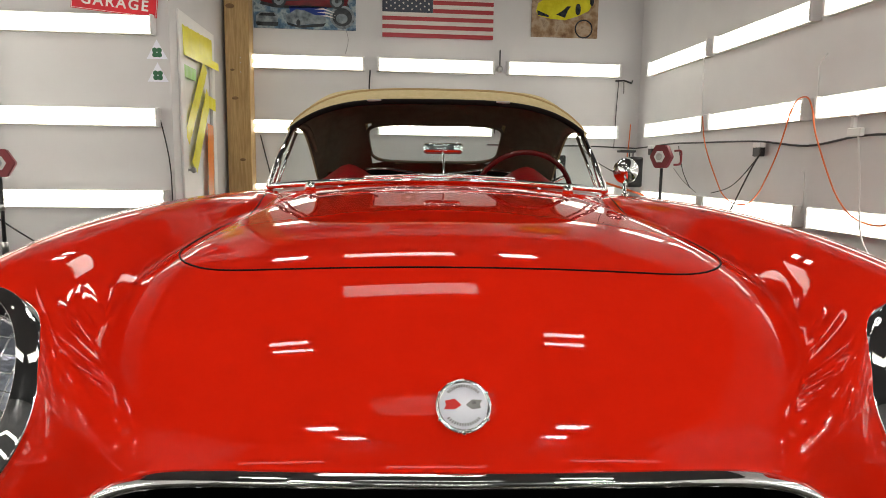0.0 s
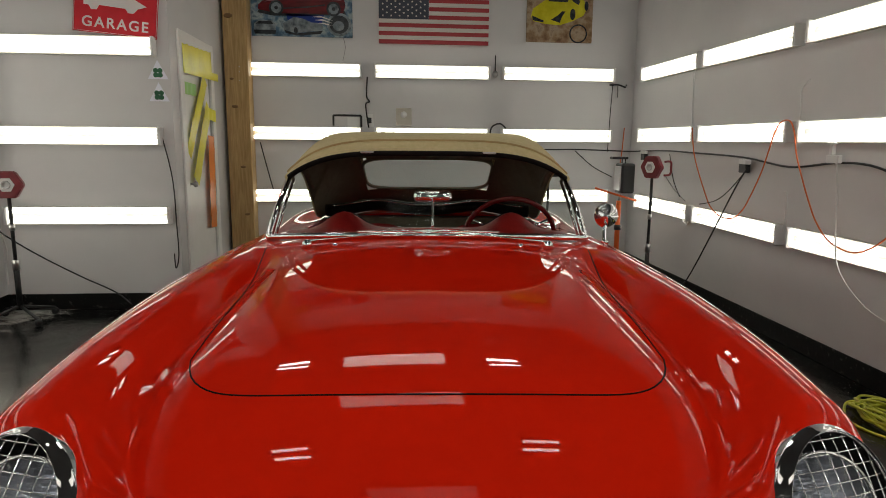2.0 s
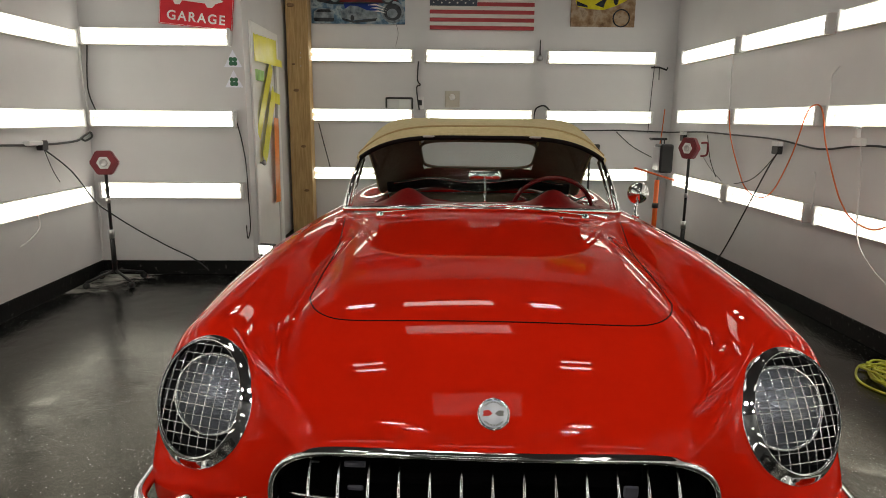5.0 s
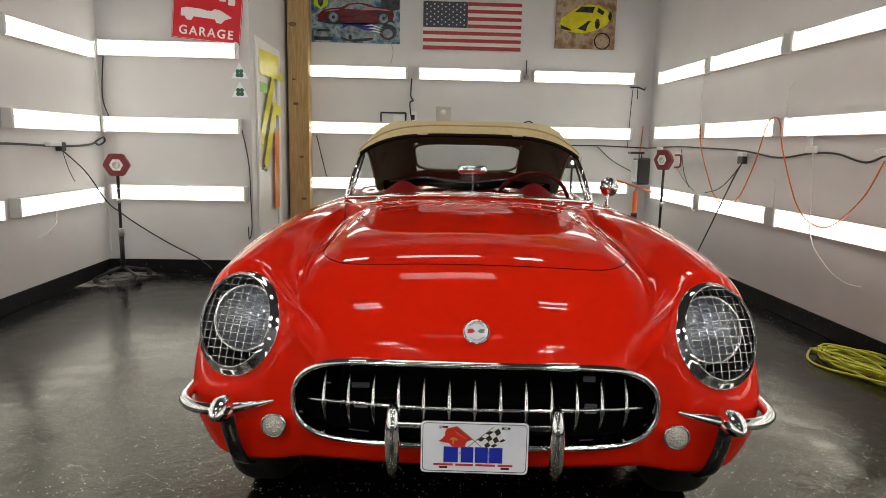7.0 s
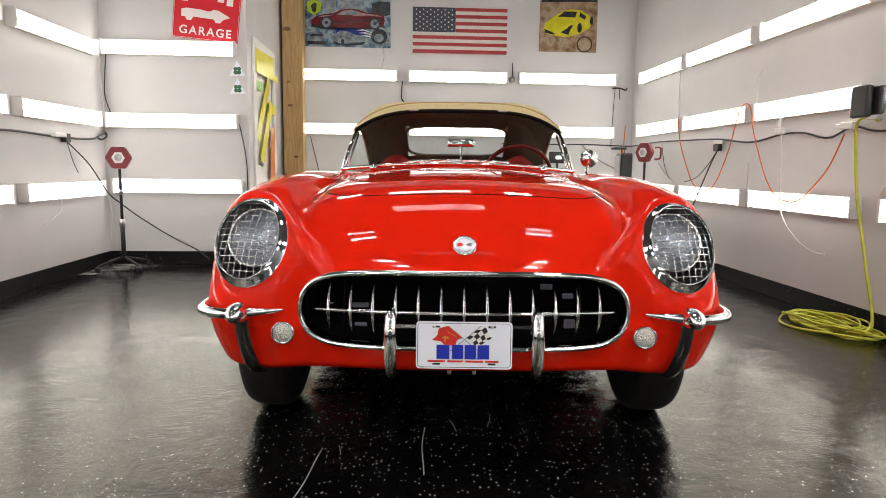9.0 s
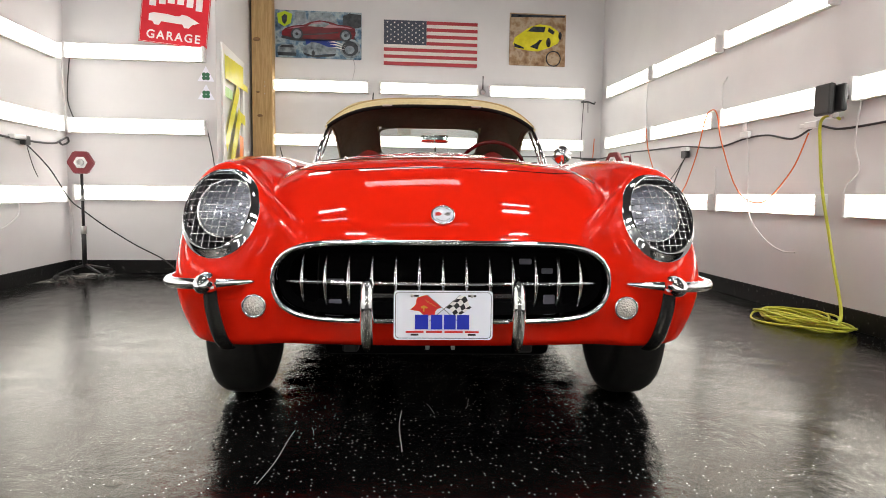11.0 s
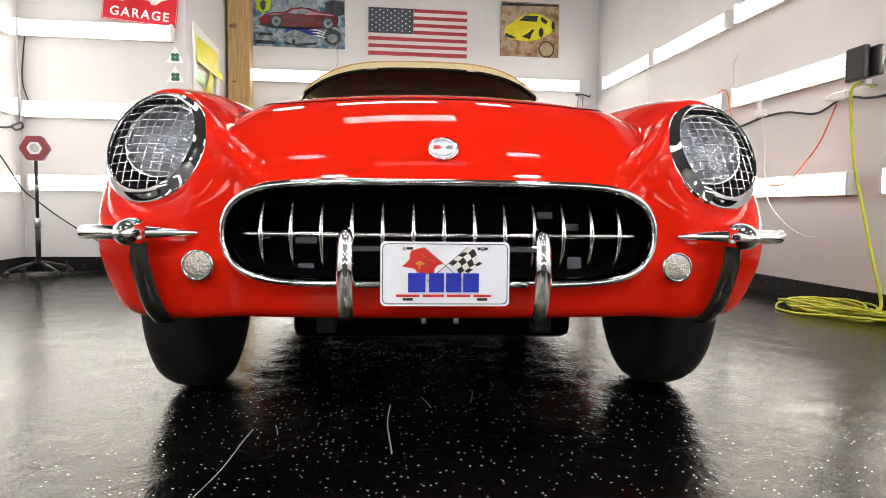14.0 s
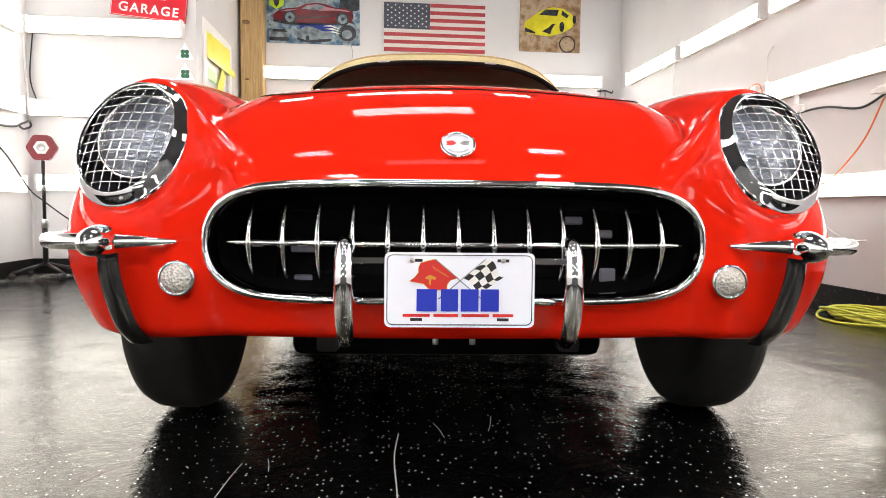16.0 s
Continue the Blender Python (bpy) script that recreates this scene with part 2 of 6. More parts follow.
def cell_bump(m, scale, strength, distance, stretch):
    tc, mp = coords(m), node(m, "ShaderNodeMapping")
    mp.inputs["Scale"].default_value = stretch
    link(m, tc, "Object", mp, "Vector")
    vo = node(m, "ShaderNodeTexVoronoi", Scale=scale)
    link(m, mp, "Vector", vo, "Vector")
    bp = node(m, "ShaderNodeBump", Strength=strength, Distance=distance)
    link(m, vo, "Distance", bp, "Height")
    link(m, bp, "Normal", shader(m), "Normal")


BOWL = mat("lamp_bowl", (0.66, 0.69, 0.78), 0.32, 1.0)
cell_bump(BOWL, 95, 0.6, 0.008, (0.6, 1, 1.6))
PARK_LENS = mat("clear_parking_lens", (0.62, 0.60, 0.55), 0.18, 0.0, Coat_Weight=1.0)
cell_bump(PARK_LENS, 150, 1.0, 0.006, (1, 1, 1))


def picture_material(name, tones, scale):
    m = mat(name, rough=0.22)
    nz, ramp = vary(m, tones[0], tones[-1], scale, 5.0)
    for i, tone in enumerate(tones[1:-1]):
        e = ramp.color_ramp.elements.new(0.3 + 0.4 * (i + 1) / (len(tones) - 1))
        e.color = (*tone, 1)
    return m


BLUE_ART = picture_material("blue_collage_print", [(0.03, 0.05, 0.08), (0.09, 0.17, 0.26), (0.36, 0.44, 0.48), (0.04, 0.08, 0.13)], 9)
BROWN_ART = picture_material("rusty_collage_print", [(0.16, 0.09, 0.05), (0.30, 0.20, 0.12), (0.42, 0.33, 0.24), (0.2, 0.13, 0.08)], 8)
ART_RED = mat("print_dark_red", rough=0.25)
vary(ART_RED, (0.05, 0.006, 0.01), (0.22, 0.014, 0.02), 6, stretch=(1, 1, 4))
ART_PINK = mat("print_pink_shine", (0.42, 0.20, 0.24), 0.25)
ART_YELLOW = mat("print_yellow", rough=0.25)
vary(ART_YELLOW, (0.5, 0.44, 0.02), (0.75, 0.70, 0.05), 7)
ART_GREEN = mat("print_lime", (0.45, 0.62, 0.03), 0.25)
ART_BLUE = mat("print_royal_blue", (0.015, 0.04, 0.25), 0.25)
ART_GREY = mat("print_grey", rough=0.3)
vary(ART_GREY, (0.06, 0.08, 0.10), (0.36, 0.42, 0.46), 14)
ART_DARK = mat("print_dark", rough=0.25)
vary(ART_DARK, (0.012, 0.014, 0.018), (0.06, 0.07, 0.08), 20)
for m in (BLUE_ART, BROWN_ART, ART_RED, ART_YELLOW, ART_GREEN, ART_BLUE, ART_GREY, ART_DARK):
    shader(m).inputs["Specular IOR Level"].default_value = 0.12

# ---- mesh helpers ----


def mesh_object(name, verts, faces, material, parent=None, smooth=False, label=""):
    me = bpy.data.meshes.new(name)
    me.from_pydata([tuple(v) for v in verts], [], [tuple(f) for f in faces])
    me.materials.append(material)
    if smooth:
        me.polygons.foreach_set("use_smooth", [True] * len(me.polygons))
    me.update()
    ob = new(name, me)
    ob.parent = parent
    if label:
        tagged(ob, label)
    return ob


def part(name, bm, material, parent=None, label="", smooth=False):
    bmesh.ops.recalc_face_normals(bm, faces=bm.faces)
    me = bpy.data.meshes.new(name)
    bm.to_mesh(me)
    bm.free()
    me.materials.append(material)
    if smooth:
        me.polygons.foreach_set("use_smooth", [True] * len(me.polygons))
    ob = new(name, me)
    ob.parent = parent
    if label:
        tagged(ob, label)
    return ob


def box_bm(lo, hi, bevel=0.0, bm=None, segments=1):
    bm = bm or bmesh.new()
    c = [(a + b) / 2 for a, b in zip(lo, hi)]
    s = [b - a for a, b in zip(lo, hi)]
    made = bmesh.ops.create_cube(bm, size=1.0, matrix=Matrix.Translation(c) @ Matrix.Diagonal((*s, 1)))
    if bevel:
        edges = {e for v in made["verts"] for e in v.link_edges}
        bmesh.ops.bevel(bm, geom=list(edges), offset=bevel, segments=segments, affect="EDGES", profile=0.5)
    return bm


def box(name, lo, hi, material, parent=None, bevel=0.0, label="", segments=1):
    return part(name, box_bm(lo, hi, bevel, None, segments), material, parent, label)


def prism_bm(outline, depth, m=None, bm=None):
    """A flat outline in x and z, extruded along y by depth, then placed by m."""
    bm = bm or bmesh.new()
    m = m or Matrix()
    front = [bm.verts.new(m @ Vector((x, 0, z))) for x, z in outline]
    back = [bm.verts.new(m @ Vector((x, depth, z))) for x, z in outline]
    bm.faces.new(front)
    bm.faces.new(back[::-1])
    n = len(outline)
    for i in range(n):
        bm.faces.new((front[i], back[i], back[(i + 1) % n], front[(i + 1) % n]))
    return bm


def sweep(points, radius, sides=8, closed=False, flat=1.0):
    """Verts and faces of a tube along points; radius may be a list; flat squeezes it across."""
    pts = [Vector([float(c) for c in p]) for p in points]
    n = len(pts)
    radii = radius if isinstance(radius, (list, tuple)) else [radius] * n
    verts, faces = [], []
    side = None
    for i, p in enumerate(pts):
        a = pts[(i - 1) % n] if closed or i else p
        b = pts[(i + 1) % n] if closed or i < n - 1 else p
        d = (b - a).normalized()
        if side is None:
            side = d.orthogonal().normalized()
        side = (side - d * side.dot(d)).normalized()
        up = d.cross(side)
        for k in range(sides):
            t = 2 * math.pi * k / sides
            verts.append(p + float(radii[i]) * (math.cos(t) * side + flat * math.sin(t) * up))
    for i in range(n if closed else n - 1):
        j = (i + 1) % n
        for k in range(sides):
            l = (k + 1) % sides
            faces.append((i * sides + k, i * sides + l, j * sides + l, j * sides + k))
    if not closed:
        faces.append(tuple(range(sides - 1, -1, -1)))
        faces.append(tuple((n - 1) * sides + k for k in range(sides)))
    return verts, faces


def tube(name, points, radius, material, parent=None, sides=8, closed=False, label="", flat=1.0):
    v, f = sweep(points, radius, sides, closed, flat)
    return mesh_object(name, v, f, material, parent, True, label)


def curve_points(points, steps=10):
    """A smooth line through the points."""
    p = [Vector(q) for q in points]
    out = []
    for i in range(len(p) - 1):
        a, b, c, d = p[max(i - 1, 0)], p[i], p[i + 1], p[min(i + 2, len(p) - 1)]
        for s in range(steps):
            t = s / steps
            out.append(0.5 * ((2 * b) + (c - a) * t + (2 * a - 5 * b + 4 * c - d) * t * t + (3 * b - a - 3 * c + d) * t ** 3))
    out.append(p[-1])
    return out


def lathe(name, profile, material, parent=None, m=None, sides=32, label="", smooth=True):
    """Turns (radius, height) round the local z axis."""
    m = m or Matrix()
    verts, faces = [], []
    for r, h in profile:
        for k in range(sides):
            t = 2 * math.pi * k / sides
            verts.append(m @ Vector((r * math.cos(t), r * math.sin(t), h)))
    n = len(profile)
    for i in range(n - 1):
        for k in range(sides):
            l = (k + 1) % sides
            faces.append((i * sides + k, i * sides + l, (i + 1) * sides + l, (i + 1) * sides + k))
    if profile[0][0] > 1e-4:
        faces.append(tuple(range(sides - 1, -1, -1)))
    if profile[-1][0] > 1e-4:
        faces.append(tuple((n - 1) * sides + k for k in range(sides)))
    return mesh_object(name, verts, faces, material, parent, smooth, label)


def empty(name, m, label, category, group="", kind=""):
    ob = new(name)
    ob.empty_display_size = 0.1
    ob.matrix_basis = m
    return tagged(ob, label, category, group, kind)


def lettering(name, text, size, material, parent, m, spread=1.0, bold=0.0, depth=0.001):
    cu = bpy.data.curves.new(name, "FONT")
    cu.body, cu.size, cu.align_x, cu.align_y = text, size, "CENTER", "CENTER"
    cu.space_character, cu.offset, cu.extrude = spread, bold, depth
    tmp = bpy.data.objects.new(name, cu)
    scene.collection.objects.link(tmp)
    bpy.context.view_layer.update()
    me = bpy.data.meshes.new_from_object(tmp.evaluated_get(bpy.context.evaluated_depsgraph_get()))
    bpy.data.objects.remove(tmp)
    me.materials.clear()
    me.materials.append(material)
    ob = new(name, me)
    ob.parent = parent
    ob.matrix_basis = m
    return ob


def spline(xs, ys):
    xs, ys = np.array(xs, float), np.array(ys, float)
    d = np.diff(ys) / np.diff(xs)
    tan = np.concatenate(([d[0]], (d[1:] + d[:-1]) / 2, [d[-1]]))

    def f(x):
        x = np.clip(x, xs[0], xs[-1])
        i = np.clip(np.searchsorted(xs, x) - 1, 0, len(xs) - 2)
        h = xs[i + 1] - xs[i]
        t = (x - xs[i]) / h
        return ((2 * t ** 3 - 3 * t ** 2 + 1) * ys[i] + (t ** 3 - 2 * t ** 2 + t) * h * tan[i]
                + (3 * t ** 2 - 2 * t ** 3) * ys[i + 1] + (t ** 3 - t ** 2) * h * tan[i + 1])
    return f


# ---- the garage ----
LEFT, RIGHT, BACK, STEP, RETURN, FRONT, TOP = -3.13, 2.70, 6.32, 4.50, -1.75, -4.6, 3.66
T = 0.15


def structure(ob, label, category):
    return tagged(ob, label, category, kind="structure")


structure(box("floor", (LEFT - 0.3, FRONT - 0.3, -0.12), (RIGHT + 0.3, BACK + 0.3, 0), FLOOR), "glossy black epoxy floor with white flakes and dust", "floor")
structure(box("ceiling", (LEFT - 0.3, FRONT - 0.3, TOP), (RIGHT + 0.3, BACK + 0.3, TOP + 0.15), CEIL), "dark painted ceiling", "ceiling")
structure(box("wall_back", (RETURN - T, BACK, 0), (RIGHT + T, BACK + T, TOP), WALL), "light grey painted back wall", "wall")
structure(box("wall_right", (RIGHT, FRONT, 0), (RIGHT + T, BACK, TOP), WALL), "light grey painted side wall", "wall")
structure(box("wall_left", (LEFT - T, FRONT, 0), (LEFT, STEP, TOP), WALL), "light grey painted side wall", "wall")
structure(box("wall_step", (LEFT - T, STEP, 0), (RETURN, STEP + T, TOP), WALL), "light grey painted wall beside the door", "wall")
structure(box("wall_front", (LEFT - T, FRONT - T, 0), (RIGHT + T, FRONT, TOP), DARK_DOOR), "plain dark closing wall", "wall")
# the wall with the door: three pieces round the opening
DY0, DY1, DZ = 4.78, 5.62, 2.16
bm = box_bm((RETURN - T, STEP + T, 0), (RETURN, DY0, TOP))
box_bm((RETURN - T, DY1, 0), (RETURN, BACK, TOP), 0, bm)
box_bm((RETURN - T, DY0, DZ), (RETURN, DY1, TOP), 0, bm)
structure(part("wall_door", bm, WALL), "light grey painted wall with a door opening", "wall")

door = structure(empty("door_1", pose(RETURN, 0, 0), "", ""), "white painted door covered with strips of coloured film", "door")
box("door_leaf", (-0.05, DY0 + 0.004, 0.01), (-0.012, DY1 - 0.004, DZ - 0.004), DOOR, door, 0.002)
for y0, y1, z0, z1 in ((DY0 - 0.10, DY0, 0, DZ + 0.10), (DY1, DY1 + 0.10, 0, DZ + 0.10), (DY0, DY1, DZ, DZ + 0.10)):
    box("casing", (0.001, y0, z0), (0.02, y1, z1), TRIM, door, 0.003)
lathe("door_knob", [(0.001, 0.075), (0.02, 0.073), (0.028, 0.055), (0.02, 0.04), (0.010, 0.035), (0.010, 0.008), (0.028, 0.006), (0.028, 0)], STEEL, door, pose(-0.012, DY0 + 0.07, 1.0, 0, 90, 0), 20)


def film_strip(y0, z0, y1, z1, width, material, off, label):
    a, b = Vector((0, y0, z0)), Vector((0, y1, z1))
    d = (b - a).normalized()
    n = Vector((0, -d.z, d.y)) * width / 2
    rows, verts, faces = 14, [], []
    for i in range(rows + 1):
        p = a.lerp(b, i / rows)
        ripple = 0.0015 * math.sin(i * 1.3 + y0 * 9) + 0.002
        for s in (-1, 0, 1):
            verts.append((off + ripple * (1 if s else 1.6), *(p + n * s * (1 + 0.05 * math.sin(i * 2.7 + z0)))[1:]))
    for i in range(rows):
        for k in range(2):
            faces.append((i * 3 + k, i * 3 + k + 1, i * 3 + k + 4, i * 3 + k + 3))
    ob = mesh_object("film_strip", verts, faces, material, door, False, label)
    md = ob.modifiers.new("thick", "SOLIDIFY")
    md.thickness = 0.0012
    return ob


film_strip(DY0 - 0.03, 2.04, DY1 + 0.0, 2.075, 0.23, YELLOW_TAPE, 0.024, "translucent yellow film across the door")
film_strip(DY0 - 0.02, 1.955, DY1 + 0.20, 1.975, 0.07, YELLOW_TAPE, 0.030, "yellow film ribbon")
film_strip(5.42, 1.93, 4.81, 1.26, 0.14, YELLOW_TAPE, 0.012, "yellow film ribbon")
film_strip(5.47, 1.68, 4.97, 1.02, 0.16, YELLOW_TAPE, 0.018, "yellow film ribbon")
film_strip(5.30, 1.625, 5.66, 1.60, 0.11, YELLOW_TAPE, 0.030, "knotted yellow film")
film_strip(4.79, 1.805, 5.13, 1.805, 0.10, GREEN_TAPE, 0.010, "green film")
film_strip(5.485, 1.413, 5.44, 0.55, 0.19, ORANGE_TAPE, 0.024, "orange film strip")

# black skirting with dust on it
for name, lo, hi in (("baseboard_back", (RETURN + 0.012, BACK - 0.012, 0), (RIGHT - 0.012, BACK, 0.13)),
                     ("baseboard_right", (RIGHT - 0.012, FRONT, 0), (RIGHT, BACK, 0.13)),
                     ("baseboard_left", (LEFT, FRONT, 0), (LEFT + 0.012, STEP, 0.13)),
                     ("baseboard_step", (LEFT + 0.012, STEP - 0.012, 0), (RETURN + 0.012, STEP, 0.13)),
                     ("baseboard_door", (RETURN, STEP, 0), (RETURN + 0.012, DY0 - 0.1, 0.13)),
                     ("baseboard_return", (RETURN, DY1 + 0.1, 0), (RETURN + 0.012, BACK - 0.012, 0.13))):
    structure(box(name, lo, hi, KICK, None, 0.003), "black rubber skirting with grey dust", "baseboard")

# timber post in the corner
post = empty("timber_post", pose(-1.60, 6.17, 0), "rough pine timber post with knots and nails", "post")
box("beam", (-0.12, -0.07, 0), (0.12, 0.145, TOP), WOOD, post, 0.006)
for x, z, r in ((-0.06, 2.62, 0.03), (0.03, 1.1, 0.02), (-0.03, 1.72, 0.022), (0.05, 0.6, 0.02), (-0.05, 2.0, 0.015)):
    lathe("knot", [(r, 0), (r * 0.7, 0.0025), (0.0005, 0.003)], KNOT, post, pose(x, -0.07, z, 90, 0, 0) @ Matrix.Diagonal((1.5, 0.8, 1, 1)), 12)
for z in (2.12, 2.07, 1.98):
    lathe("nail_head", [(0.006, 0), (0.005, 0.002), (0.0005, 0.003)], STEEL, post, pose(0.03, -0.07, z, 90, 0, 0), 8)


# ---- fluorescent fittings ----
def light_fitting(length=1.24):
    """A two-tube shop light on a wall that faces -y, its middle at the origin."""
    f = empty("wall_light", Matrix(), "white two-tube fluorescent shop light, lit", "wall light", "rows of shop lights on the walls")
    h = length / 2
    prof = [(-0.070, -0.044), (-0.067, -0.044), (-0.050, -0.022), (-0.020, -0.018), (0.0, -0.030), (0.020, -0.018), (0.050, -0.022), (0.067, -0.044), (0.070, -0.044), (0.070, 0), (-0.070, 0)]
    bm = bmesh.new()
    a = [bm.verts.new((-h, y, z)) for z, y in prof]
    b = [bm.verts.new((h, y, z)) for z, y in prof]
    bm.faces.new(a)
    bm.faces.new(b[::-1])
    for i in range(len(prof)):
        j = (i + 1) % len(prof)
        bm.faces.new((a[i], b[i], b[j], a[j]))
    part("housing", bm, REFLECTOR, f, "white enamel reflector")
    for s in (-1, 1):
        tube("tube", [(-h + 0.02, -0.050, s * 0.040), (h - 0.02, -0.050, s * 0.040)], 0.019, TUBE, f, 10, False, "glowing white tube")
        box("end_cap", (s * h - 0.012, -0.080, -0.072), (s * h + 0.012, 0.0, 0.072), PLASTIC_WHITE, f, 0.004)
    return f


first = light_fitting()
spots = []
for z in (2.12, 1.455, 0.785):
    for x in (-0.955, 0.43, 1.825):
        spots.append(pose(x, BACK, z))
for z, x in ((2.085, -2.475), (1.402, -2.465), (0.775, -2.43)):
    spots.append(pose(x, STEP, z))
for z in (2.045, 1.40, 0.755):
    for y in (3.68, 2.27, 0.9, -0.5, -1.9):
        spots.append(pose(LEFT, y, z, 0, 0, 90))
for z in (2.10, 1.465, 0.76):
    for y in (5.33, 3.98, 2.61, 1.12, -0.25, -1.6):
        spots.append(pose(RIGHT, y, z, 0, 0, -90))
# fittings added on the unseen front wall to light the car's front
for z in (2.10, 1.43, 0.77):
    for x in (-2.35, 1.95):
        spots.append(pose(x, FRONT, z, 0, 0, 180))
# 1.72 follows a reflection line on the nose; 0.90 is added fill light
for z in (1.72, 0.90):
    spots.append(pose(-0.33, FRONT, z, 0, 0, 180))
for m in spots[1:]:
    copy_thing(first, m)
first.matrix_basis = spots[0]


def tube_fitting(glowing=TUBE_CEIL, label="wide six-tube fluorescent ceiling light, lit"):
    """Six long tubes side by side, hung under the ceiling."""
    f = empty("ceiling_light", Matrix(), label, "ceiling light", "wide ceiling lights over the car")
    h = 0.57
    box("housing", (-h, -0.23, -0.05), (h, 0.23, 0), REFLECTOR, f, 0.006)
    for i in range(6):
        y = (i - 2.5) * 0.075
        tube("tube", [(-h + 0.03, y, -0.075), (h - 0.03, y, -0.075)], 0.0165, glowing, f, 8)
    for s in (-1, 1):
        box("end_cap", (s * (h - 0.02) - 0.012, -0.23, -0.095), (s * (h - 0.02) + 0.012, 0.23, -0.05), PLASTIC_WHITE, f, 0.003)
    return f


def twin_fitting(glowing=BAR_CEIL):
    """Two short bright bars side by side."""
    f = empty("ceiling_light", Matrix(), "small twin-bar LED ceiling light, lit", "ceiling light", "twin-bar ceiling lights")
    box("housing", (-0.20, -0.20, -0.03), (0.20, 0.20, 0), POLE, f, 0.006)
    for s in (-1, 1):
        box("bar", (-0.17, s * 0.115 - 0.042, -0.05), (0.17, s * 0.115 + 0.042, -0.031), glowing, f, 0.0)
    return f


# ---- ceiling layout ----
wide = tube_fitting()
wide.matrix_basis = pose(-0.15, 1.42, TOP)
copy_thing(wide, pose(-0.15, 3.5, TOP))
front_light = tube_fitting(TUBE_DIM, "wide six-tube fluorescent ceiling light with dim tubes")
front_light.matrix_basis = pose(-0.15, -1.5, TOP)
twin = twin_fitting()
twin.matrix_basis = pose(-1.26, -0.1, TOP)
for x, y in ((1.01, -0.08), (-1.26, 3.65), (1.03, 3.42)):
    copy_thing(twin, pose(x, y, TOP))
# out-of-view front bars boosted to light the nose; the -4.1 pair is added
bright = twin_fitting(BAR_FRONT_BOOST)
bright.matrix_basis = pose(-1.5, -2.8, TOP)
for x, y in ((1.3, -2.8), (-1.45, -4.1), (1.3, -4.1)):
    copy_thing(bright, pose(x, y, TOP))

# ---- the car ----
car = empty("car", Matrix.Translation((0, 0.15, 0)) @ pose(0, 0, 0, 0, 0, -3.5) @ Matrix.Translation((0, -0.15, 0)),
            "bright red vintage roadster with a tan soft top, freshly polished", "car")

CENTRE = spline([0.07, 0.10, 0.125, 0.16, 0.22, 0.30, 0.40, 0.50, 0.60, 0.80, 1.1, 1.5, 1.75, 2.1, 3.0, 3.6, 4.1, 4.25],
                [0.57, 0.65, 0.695, 0.738, 0.800, 0.858, 0.903, 0.927, 0.941, 0.957, 0.972, 0.988, 0.998, 1.0, 0.96, 0.93, 0.85, 0.6])
PEAK = spline([0.05, 0.25, 0.5, 0.9, 1.5, 2.0, 2.6, 3.3, 3.9, 4.25], [0.82, 0.882, 0.925, 0.955, 0.962, 0.955, 0.94, 0.95, 0.88, 0.7])
WIDTH = spline([0, 0.3, 1.0, 2.0, 3.5, 4.25], [0.868, 0.895, 0.912, 0.912, 0.91, 0.85])


def smax(a, b, k):
    h = np.maximum(k - np.abs(a - b), 0) / k
    return np.maximum(a, b) + h * h * k / 4


def top_height(x, y):
    ax = np.abs(x)
    # the hood rolls down into a valley beside a narrow fender crown
    ahead = np.clip((1.74 - y) / 0.40, 0, 1)
    ahead = ahead * ahead * (3 - 2 * ahead)
    hood = CENTRE(y - 0.10 * ax ** 2) - 0.12 * ax ** 2 - 2.0 * ahead * np.maximum(ax - 0.46, 0) ** 2 - 0.9 * (1 - ahead) * np.maximum(ax - 0.62, 0) ** 2
    d = ax - 0.722
    near = np.clip((0.29 - y) / 0.13, 0, 1)
    half = np.where(d < 0, 0.155 + 0.05 * near * near * (3 - 2 * near), 0.198)
    r = np.abs(d) / half
    fender = PEAK(y) - 0.175 * (1 - np.sqrt(1 - np.minimum(r, 0.8) ** 2) + 1.333 * np.maximum(r - 0.8, 0))
    return smax(hood, fender, 0.04)


def front_face(x, z):
    ax = np.abs(x)
    w = np.clip((ax - 0.50) / 0.13, 0, 1)
    w = w * w * (3 - 2 * w)
    mid = 0.10 + 0.12 * ax ** 2
    lamp = 0.105 + 0.275 * (z - 0.585 + np.sqrt((z - 0.585) ** 2 + 0.0036)) + 0.30 * (ax - 0.70) * np.clip((z - 0.52) / 0.14, 0, 1)
    return mid * (1 - w) + lamp * w + 0.55 * np.maximum(0.46 - z, 0) ** 1.3


def body_field(p):
    x, y, z = p[..., 0], p[..., 1], p[..., 2]
    ax = np.abs(x)
    f = smax(z - top_height(x, y), front_face(x, z) - y, 0.05)
    tuck = 0.85 * np.maximum(0.56 - z, 0) ** 2
    f = smax(f, ax - WIDTH(y) + tuck, 0.17)
    f = smax(f, 0.295 - z, 0.035)
    return smax(f, y - 4.22, 0.25)


def shoot(origin, way):
    """The place where each ray from inside leaves the body."""
    steps = np.linspace(0.05, 2.4, 70)
    out = np.full(len(way), 2.4)
    done = np.zeros(len(way), bool)
    before = np.full(len(way), 0.05)
    for s in steps:
        hit = (body_field(origin + way * s) > 0) & ~done
        out[hit] = s
        done |= hit
        before[~done] = s
    lo, hi = before, out.copy()
    for _ in range(26):
        mid = (lo + hi) / 2
        inside = body_field(origin + way * mid[:, None]) < 0
        lo, hi = np.where(inside, mid, lo), np.where(inside, hi, mid)
    return origin + way * lo[:, None]


